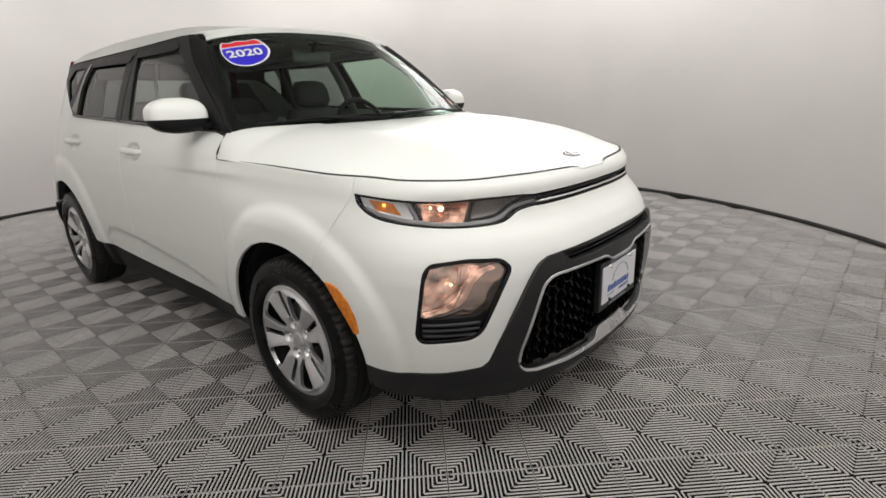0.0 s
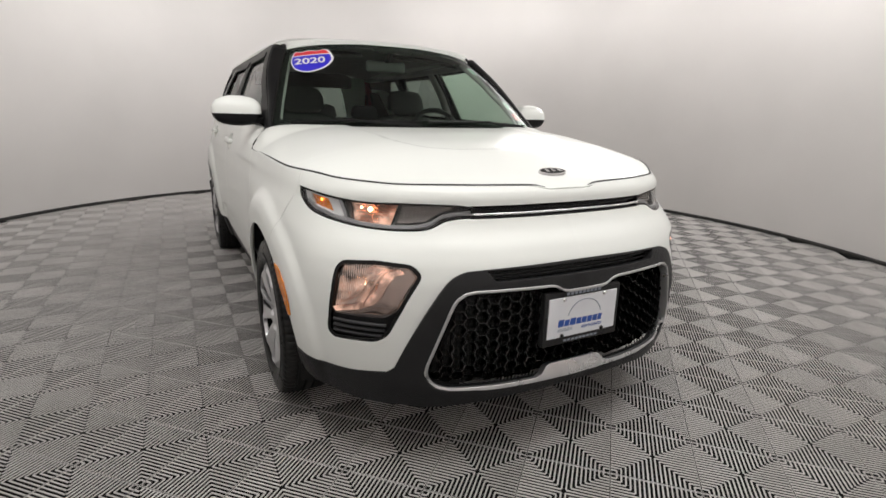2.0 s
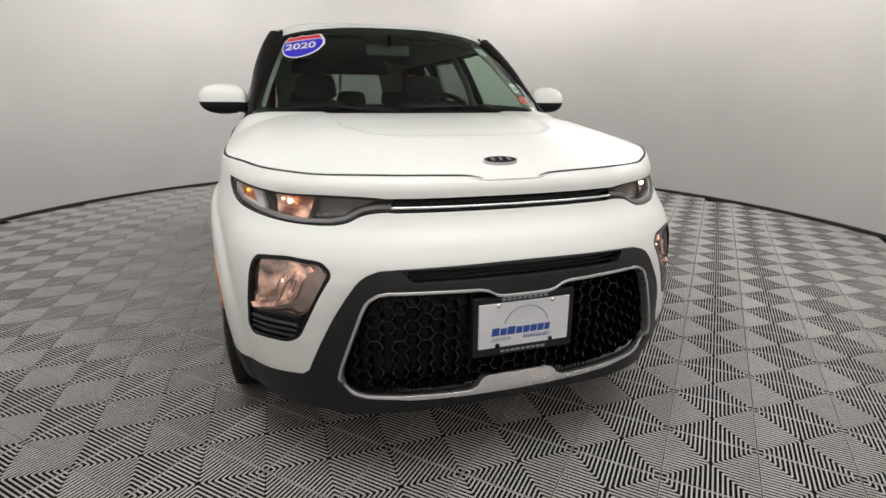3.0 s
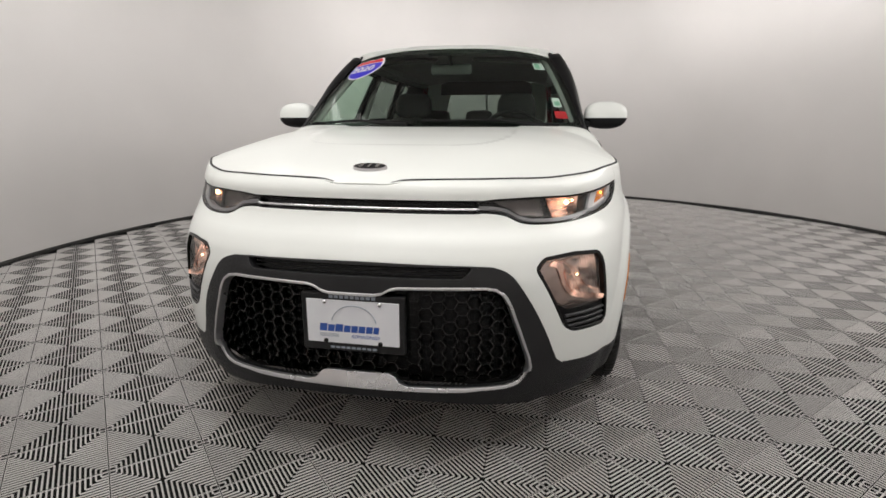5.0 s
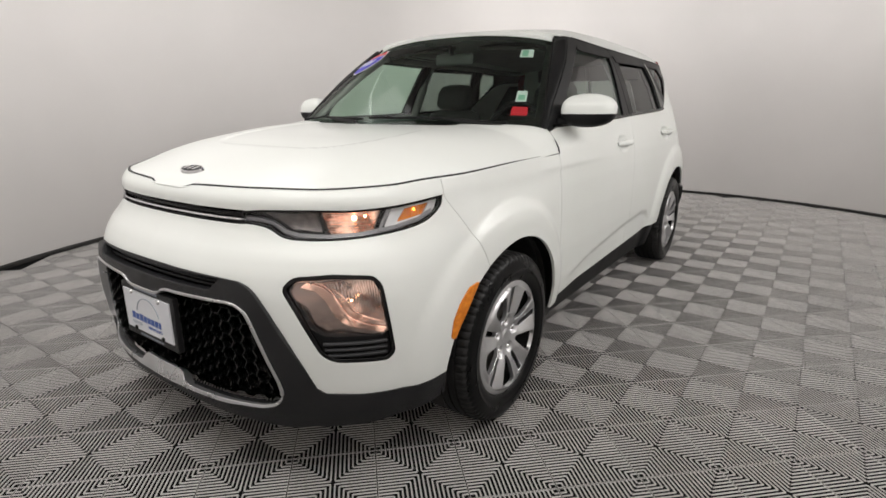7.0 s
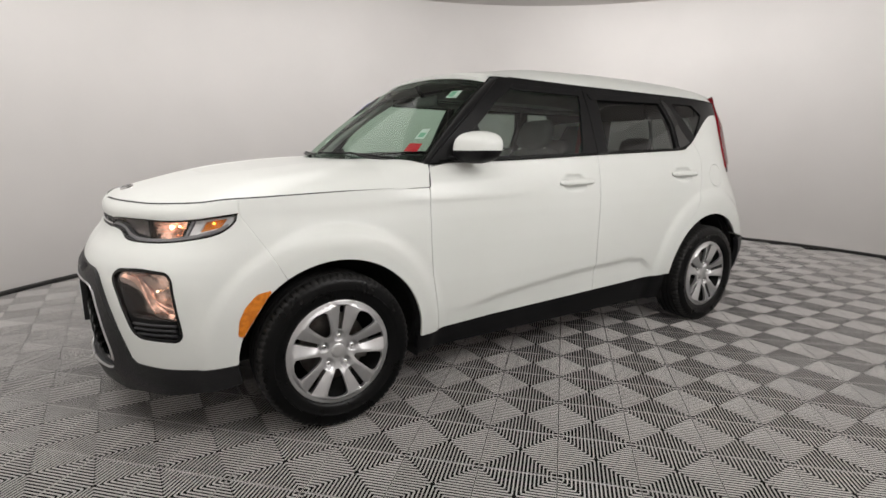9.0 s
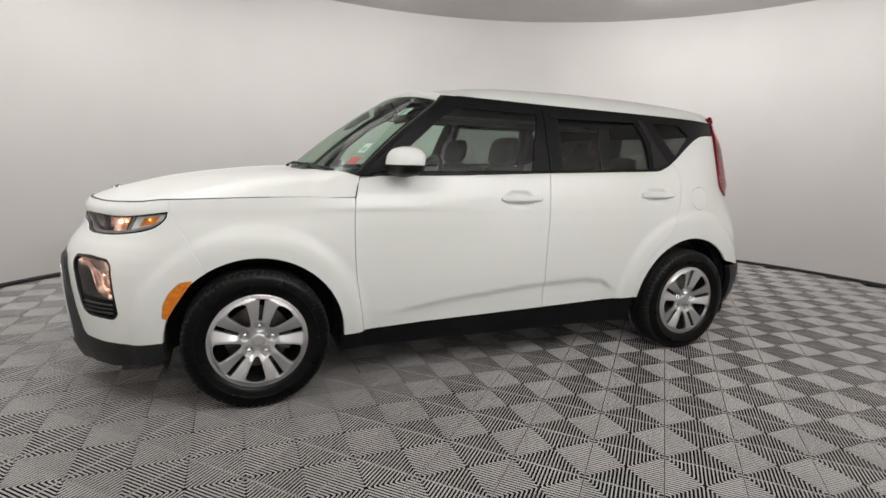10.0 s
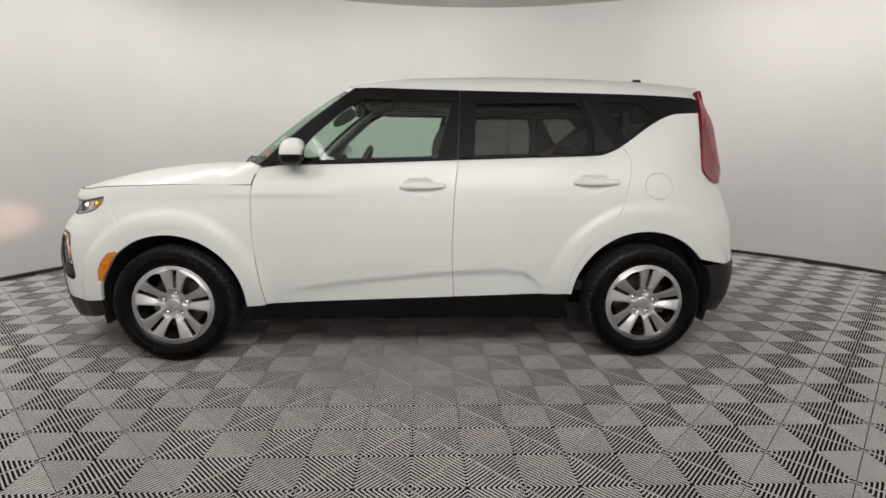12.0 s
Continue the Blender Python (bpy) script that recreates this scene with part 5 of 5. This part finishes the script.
stick("service_label_print", [(0.645, 0.715), (0.70, 0.72), (0.695, 0.795), (0.64, 0.785)], STICKGREEN, ws, -0.0022)
stick("inspection_label", [(0.70, 0.245), (0.79, 0.25), (0.785, 0.352), (0.70, 0.345)], STICKWHITE, ws, -0.003, "small white label")
stick("inspection_label_print", [(0.715, 0.262), (0.775, 0.265), (0.772, 0.31), (0.714, 0.306)], STICKGREEN, ws, -0.0022)
stick("red_label", [(0.69, 0.125), (0.825, 0.13), (0.82, 0.205), (0.69, 0.20)], STICKRED, ws, -0.003, "red label in the corner of the glass")


# ---- side windows and their black frames ----
GLASS_F = rounded([(2.10, 1.098), (2.882, 1.119), (2.970, 1.446), (2.500, 1.452), (2.374, 1.380), (2.190, 1.222)], [0.01, 0.012, 0.015, 0.03, 0.02, 0.02])
GLASS_R = rounded([(3.078, 1.129), (3.712, 1.148), (3.716, 1.300), (3.655, 1.440), (3.10, 1.432)], [0.01, 0.012, 0.03, 0.02, 0.012])
GLASS_Q = rounded([(3.790, 1.430), (4.02, 1.432), (4.088, 1.364), (3.935, 1.222)], [0.015, 0.03, 0.012, 0.02])


def side_windows(s):
    door, rear = doors[s]
    f = span(BELT, 1.935, 2.990) + [(3.006, 1.487)] + span(UPPER, 2.43, 3.0)[::-1][1:] + [(2.19, 1.300)]
    fr = sheet("window_frame", shrink(f, 0.002), SATIN, door, holes=[GLASS_F], side=s, step=0.03, off=0.002, label="black front door window frame")
    g = sheet("window_glass", shrink(GLASS_F, -0.004), GREEN, door, side=s, off=-0.008, step=0.06, thick=0.003, label="green-tinted front door glass")
    g.visible_shadow = False
    f = span(BELT, 2.996, 3.80) + [(3.757, 1.300), (3.70, at_u(UPPER, 3.70))] + span(UPPER, 3.010, 3.70)[::-1][1:]
    sheet("window_frame", shrink(f, 0.002), SATIN, rear, holes=[GLASS_R], side=s, step=0.03, off=0.002, label="black rear door window frame")
    g = sheet("window_glass", shrink(GLASS_R, -0.004), PRIVACY, rear, side=s, off=-0.008, step=0.06, thick=0.003, label="dark privacy glass")
    g.visible_shadow = False
    f = span(BELT, 3.804, 4.515) + [(4.53, 1.455)] + span(UPPER, 3.704, 4.50)[::-1][1:] + [(3.761, 1.300)]
    q = sheet("quarter_trim", shrink(f, 0.001), SATIN, car, holes=[GLASS_Q], side=s, step=0.03, off=0.001, label="black rear quarter window trim")
    g = sheet("quarter_glass", shrink(GLASS_Q, -0.004), PRIVACY, q, side=s, off=-0.007, step=0.05, thick=0.003, label="dark triangular quarter glass")
    g.visible_shadow = False
    sheet("pillar_applique", [(3.742, 1.152), (3.858, 1.183), (3.800, 1.262), (3.752, 1.400), (3.712, 1.446), (3.690, 1.446), (3.746, 1.304)], PIANO, rear, side=s, off=0.0055, step=0.03, thick=0.004, label="gloss black pillar panel")
    # thin divider bar and the belt seal
    tube("divider_bar", [tuple(np.array((s, 1, 1)) * skin(u, z, 0.004)) for u, z in ((3.732, 1.140), (3.733, 1.302), (3.672, 1.448))], 0.0035, SATIN, rear, "thin black divider bar")
    for a, b, d in ((1.99, 2.985, door), (3.0, 3.80, rear)):
        tube("belt_seal", [tuple(np.array((s, 1, 1)) * skin(u, z + 0.005, 0.006)) for u, z in span(BELT, a, b)], 0.006, GLOSSBLACK, d, flat=1.3)
    # smoked wind deflectors over both door windows
    for pts, d in (([(2.47, 1.440), (2.505, 1.462), (2.975, 1.456), (2.968, 1.430), (2.53, 1.434)], door),
                   ([(3.03, 1.446), (3.60, 1.452), (3.68, 1.440), (3.66, 1.424), (3.05, 1.414)], rear)):
        sheet("wind_deflector", pts, SATIN, d, side=s, off=0.007, step=0.02, thick=0.007, label="smoked plastic wind deflector")
    # door handles
    for yc, zc, d in ((1.352, 0.972, door), (2.297, 0.997, rear)):
        uc = u_at_y(yc)
        n = 14
        verts, faces = [], []
        for i in range(n + 1):
            t = i / n
            u = uc - 0.126 + 0.252 * t
            lift = 0.020 * (1 - abs(2 * t - 1) ** 9) + 0.004
            hh = 0.0165 * (0.75 + 0.25 * math.sin(math.pi * t)) * (1 if 0.02 < t < 0.98 else 0.85)
            zz = zc + 0.004 * (t - 0.5)
            for k in range(10):
                a = 2 * math.pi * k / 10
                p = skin(u, zz + hh * math.sin(a), lift - 0.006 + 0.008 * math.cos(a), dish=0.0)
                verts.append((s * p[0], p[1], p[2]))
        for i in range(n):
            for k in range(10):
                l = (k + 1) % 10
                f4 = (i * 10 + k, i * 10 + l, i * 10 + 10 + l, i * 10 + 10 + k)
                faces.append(f4 if s > 0 else f4[::-1])
        faces += [tuple(range(10)), tuple(n * 10 + k for k in range(10))]
        raw("door_handle", verts, faces, PAINT, d, "white pull handle", smooth=True)


both(side_windows)


# ---- outside mirrors ----
def outside_mirror(s):
    cx, cy, cz = 0.882, 0.676, 1.146
    ax, ay, az = 0.112, 0.064, 0.072

    def lump(z0, z1, grow):
        n, m = 28, 10
        verts, faces = [], []
        for j in range(m + 1):
            zz = z0 + (z1 - z0) * j / m
            h = max(0.0, 1 - abs(zz) ** 2.6) ** (1 / 2.6)
            for i in range(n):
                a = 2 * math.pi * i / n
                c, d = math.cos(a), math.sin(a)
                px = math.copysign(abs(c) ** 0.5, c) * h * grow
                py = math.copysign(abs(d) ** 0.55, d) * h * grow
                py = min(py, 0.86)
                lean = 0.010 * zz
                verts.append((s * (cx + ax * px), cy + ay * py + 0.0175 * px + lean, cz + az * zz * (1 - 0.10 * max(px, 0) ** 2)))
        for j in range(m):
            for i in range(n):
                l = (i + 1) % n
                f = (j * n + i, j * n + l, j * n + n + l, j * n + n + i)
                faces.append(f if s > 0 else f[::-1])
        faces.append(tuple(range(n))[::-1 if s > 0 else 1])
        faces.append(tuple(m * n + i for i in range(n))[::1 if s > 0 else -1])
        return verts, faces

    v, f = lump(-0.20, 0.985, 1.0)
    cap = raw("outside_mirror", v, f, PAINT, car, "white mirror cap over a black base", smooth=True)
    cap.data.set_sharp_from_angle(angle=radians(40))
    v, f = lump(-0.99, -0.22, 1.0)
    base_ = raw("mirror_base", v, f, SATIN, cap, "black plastic mirror underside", smooth=True)
    base_.data.set_sharp_from_angle(angle=radians(40))
    bm = bmesh.new()
    bmesh.ops.create_circle(bm, cap_ends=True, segments=32, radius=1.0)
    for vert in bm.verts:
        x, y = vert.co.x, vert.co.y
        vert.co = (s * (cx + 0.083 * math.copysign(abs(x) ** 0.7, x)), cy + 0.0565 + 0.013 * x, cz + 0.054 * math.copysign(abs(y) ** 0.7, y))
    part("mirror_glass", bm, CHROME, cap, "mirror glass")
    tube("mirror_foot", [(s * 0.765, 0.600, 1.098), (s * 0.80, 0.63, 1.100), (s * 0.85, 0.665, 1.102), (s * 0.90, 0.69, 1.106)], [0.022, 0.020, 0.02, 0.016], SATIN, cap, "black mirror foot", flat=0.8)


both(outside_mirror)

# ---- roof antenna ----
bm = bmesh.new()
solid_box(bm, -0.014, 2.72, 1.555, 0.014, 2.86, 1.640, 0.0)
for vert in bm.verts:
    if vert.co.z > 1.58:
        vert.co.x *= 0.25
        vert.co.y = 2.80 + (vert.co.y - 2.79) * 0.4 + 0.03
        vert.co.z += 0.012
bmesh.ops.bevel(bm, geom=bm.edges[:], offset=0.006, segments=2, affect="EDGES")
part("roof_antenna", bm, GLOSSBLACK, car, "small black fin antenna")
# roof edge mouldings, with a pointed cap where they meet the windscreen
for s in (1, -1):
    tip = [tuple(WS_TOP[-1] + np.array(d)) for d in ((0.004, -0.020, -0.006), (0.008, 0.0, 0.012), (0.016, 0.04, 0.014), (0.03, 0.10, 0.010), (0.04, 0.17, 0.004))]
    tube("roof_corner_cap", [(s * a, b, c) for a, b, c in tip], [0.003, 0.008, 0.010, 0.008, 0.004], SATIN, roof, "black cap at the roof corner", flat=0.7)
    tube("roof_rail", [(s * p[0], p[1], p[2] - 0.001) for p in ROOF_E[1:-1]], 0.006, SATIN, roof, "black roof edge moulding", flat=0.8)


# ---- wheels ----
def make_wheel():
    wheel = new("wheel")
    wheel.parent = car
    prof = [(0.080, 0.214), (0.090, 0.222), (0.0972, 0.233), (0.1015, 0.250), (0.1030, 0.262), (0.1035, 0.2625), (0.1035, 0.266), (0.1018, 0.2665), (0.0990, 0.290), (0.0945, 0.303), (0.0905, 0.311), (0.082, 0.3185),
            (0.073, 0.3215), (0.055, 0.3232), (0.0535, 0.3160), (0.0475, 0.3160), (0.046, 0.3238), (0.022, 0.3245), (0.0205, 0.3165), (0.0145, 0.3165), (0.013, 0.3245)]
    rows = prof + [(-a, b) for a, b in reversed(prof)]
    segs = 280
    verts, faces = revolve(rows, segs)
    k = len(rows)
    verts = [list(v) for v in verts]
    for i in range(segs):
        for r, (x, rad) in enumerate(rows):
            if 0.0545 <= abs(x) <= 0.0906 and rad > 0.310 and (i + (2 if x > 0 else 0)) % 4 == 0:
                g = 1 - 0.0070 / rad
                verts[i * k + r][1] *= g
                verts[i * k + r][2] *= g
    ty = raw("tyre", verts, [f[::-1] for f in faces], RUBBER, wheel, "black radial tyre with block tread", smooth=True)
    ty.data.materials.append(TREAD)
    tread_from = next(i for i, (x, rad) in enumerate(rows) if rad > 0.309)
    for i, p in enumerate(ty.data.polygons):
        r = i % (k - 1)
        if tread_from <= r < k - 1 - tread_from:
            p.material_index = 1
    ty.data.set_sharp_from_angle(angle=radians(38))
    # steel barrel behind the cover
    v, f = revolve([(0.078, 0.217), (0.070, 0.210), (-0.08, 0.206), (-0.08, 0.06), (0.02, 0.05), (0.02, 0.0)], 48)
    raw("rim", v, f, DARK, wheel, "black steel rim", smooth=True)
    v, f = revolve([(0.010, 0.0), (0.010, 0.145), (-0.012, 0.145), (-0.012, 0.0)], 40)
    raw("brake_disc", v, f, STEEL, wheel, "worn steel brake disc")
    bm = bmesh.new()
    solid_box(bm, -0.02, 0.085, -0.055, 0.035, 0.150, 0.055, 0.012)
    part("brake_caliper", bm, STEEL, wheel, "grey brake caliper")

    # silver cover with five pairs of spokes
    GROW = 1.062

    def face_x(a, b):
        a, b = a / GROW, b / GROW
        r = np.hypot(a, b)
        th = np.degrees(np.arctan2(b, a)) - 90
        d = (th + 36) % 72 - 36
        x = np.interp(r, [0, 0.030, 0.045, 0.09, 0.15, 0.186, 0.192, 0.205, 0.215], [0.070, 0.070, 0.070, 0.081, 0.091, 0.094, 0.089, 0.087, 0.078])
        # each spoke is a flat blade that tips down towards the slot of its pair
        band = sstep(0.065, 0.10, r) * (1 - sstep(0.180, 0.192, r))
        x = x + 0.007 * band * (np.clip(np.abs(d), 3, 18) - 12) / 7
        for k in range(5):
            t = radians(90 + 72 * k)
            x = x - 0.022 * np.exp(-((np.hypot(a - 0.060 * math.cos(t), b - 0.060 * math.sin(t)) / 0.0185) ** 6))
        return x

    def map_wheel(q, off=0.0):
        e = 0.0015
        a, b = q[:, 0], q[:, 1]
        nn = np.stack([1 + 0 * a, -(face_x(a + e, b) - face_x(a - e, b)) / (2 * e), -(face_x(a, b + e) - face_x(a, b - e)) / (2 * e)], -1)
        nn /= np.linalg.norm(nn, axis=1)[:, None]
        return np.stack([face_x(a, b), a, b], -1) + nn * off, nn

    def polar(r, deg):
        return (GROW * r * math.cos(radians(deg)), GROW * r * math.sin(radians(deg)))

    disc = [polar(0.2145, 360 * i / 72) for i in range(72)]
    holes = []
    for k in range(5):
        c = 90 + 72 * k
        holes.append(rounded([polar(0.086, c - 5.4), polar(0.186, c - 3.6), polar(0.186, c + 3.6), polar(0.086, c + 5.4)], 0.004, 2))
        w = c + 36
        holes.append(rounded([polar(0.070, w - 7), polar(0.100, w - 12.5), polar(0.150, w - 14.5), polar(0.174, w - 14.5), polar(0.182, w - 9), polar(0.185, w), polar(0.182, w + 9),
                              polar(0.174, w + 14.5), polar(0.150, w + 14.5), polar(0.100, w + 12.5), polar(0.070, w + 7)], 0.008, 2))
    sheet("wheel_cover", disc, ALLOY, wheel, holes=holes, mapped=map_wheel, step=0.0075, thick=0.016, roll=0.0012, down=(1, 0, 0), label="silver cover with five pairs of spokes")
    for k in range(5):
        y, z = polar(0.060, 90 + 72 * k)
        v, f = revolve([(0.046, 0.0120), (0.062, 0.0118), (0.067, 0.0100), (0.069, 0.004), (0.069, 0.0)], 12)
        raw("wheel_nut", [(a, b + y, c + z) for a, b, c in v], f, CHROME, wheel, "chrome wheel nut", smooth=True)
    v, f = revolve([(0.070, 0.031), (0.0725, 0.028), (0.0735, 0.018), (0.0735, 0.0)], 32)
    raw("hub_cap", v, f, ALLOY, wheel, "silver hub cap", smooth=True)
    return wheel


TRACK = 0.793
wheel_fl = make_wheel()
wheel_fl.matrix_basis = pose(TRACK, 0.0, 0.322, -6, 0, 0)
copy_thing(wheel_fl, pose(TRACK + 0.004, AXLE_R, 0.322, -9, 0, 0))
copy_thing(wheel_fl, pose(-TRACK, 0.0, 0.322, 20, 0, 180))
copy_thing(wheel_fl, pose(-TRACK - 0.004, AXLE_R, 0.322, 41, 0, 180))


# ---- ribbed floor tiles: open ribs at right angles to each edge, laid cornerwise to the car ----
LAT_X, LAT_Y, LAT_TURN, LAT_STEP = 0.0100, -1.0600, -0.628, 0.19873
SIDE = LAT_STEP * math.sqrt(2)
RIBS = 20


def tile_geometry():
    """Verts and faces of one tile about its centre: four triangles of ribs, each rib a bar with open channels between."""
    verts, faces = [], []
    h = SIDE / 2 - 0.0008

    def bar(ax, ay, bx, by, w, z0=-0.0032, z1=0.0):
        dx, dy = bx - ax, by - ay
        d = math.hypot(dx, dy)
        px, py = -dy / d * w / 2, dx / d * w / 2
        k = len(verts)
        # a low bar with a rounded back
        rows = ((1.0, z0), (1.0, z1 - 0.0019), (0.80, z1 - 0.0008), (0.42, z1 - 0.00015))
        for f, z in rows:
            for sg in (1, -1):
                verts.extend([(ax + sg * f * px, ay + sg * f * py, z), (bx + sg * f * px, by + sg * f * py, z)])
        top = k + 4 * (len(rows) - 1)
        faces.append((top, top + 2, top + 3, top + 1))
        for r in range(0, 4 * (len(rows) - 1), 4):
            faces.extend([(k + r, k + r + 4, k + r + 5, k + r + 1), (k + r + 2, k + r + 3, k + r + 7, k + r + 6)])

    pitch = SIDE / RIBS
    for q in range(4):
        ca, sa = math.cos(q * math.pi / 2), math.sin(q * math.pi / 2)
        for i in range(RIBS):
            s = -SIDE / 2 + (i + 0.5) * pitch
            ax, ay, bx, by = s, abs(s) + 0.0005, s, h - 0.002
            if by - ay < 0.004:
                continue
            bar(ca * ax - sa * ay, sa * ax + ca * ay, ca * bx - sa * by, sa * bx + ca * by, pitch * 0.38)
        ax, ay, bx, by = -h, h - 0.0016, h, h - 0.0016
        bar(ca * ax - sa * ay, sa * ax + ca * ay, ca * bx - sa * by, sa * bx + ca * by, 0.0014, z1=-0.0016)
    return verts, faces


TV, TF = tile_geometry()
tile_mesh = bpy.data.meshes.new("floor_tile")
tile_mesh.from_pydata(TV, [], TF)
tile_mesh.materials.append(TILE)
tile_mesh.shade_smooth()
spots = []
turn = radians(LAT_TURN)
for i in range(-40, 41):
    for j in range(-40, 41):
        if (i + j) % 2 == 0:
            continue
        x = LAT_X + LAT_STEP * (i * math.cos(turn) - j * math.sin(turn))
        y = LAT_Y + LAT_STEP * (i * math.sin(turn) + j * math.cos(turn))
        if ((x - ROOM_X) / (ROOM_RX + 0.05)) ** 2 + ((y - ROOM_Y) / (ROOM_RY + 0.05)) ** 2 < 1:
            spots.append((math.hypot(x - 0.9, y + 0.1), x, y))
spots.sort()
spin = Matrix.Rotation(turn + math.pi / 4, 4, "Z")
for d, x, y in spots[:300]:
    ob = new("tile", tile_mesh)
    ob.matrix_world = Matrix.Translation((x, y, 0)) @ spin
    ob.parent = floor
base = np.array(TV)
rot = np.array(spin.to_3x3())
vs, fs = [], []
for k, (d, x, y) in enumerate(spots[300:]):
    vs.append(base @ rot.T + np.array((x, y, 0)))
    fs.extend([tuple(a + k * len(TV) for a in f) for f in TF])
rest = raw("outer_tiles", np.concatenate(vs), fs, TILE, floor, "outer rows of the same ribbed tiles", smooth=True)
rest["kind"] = "stuff"
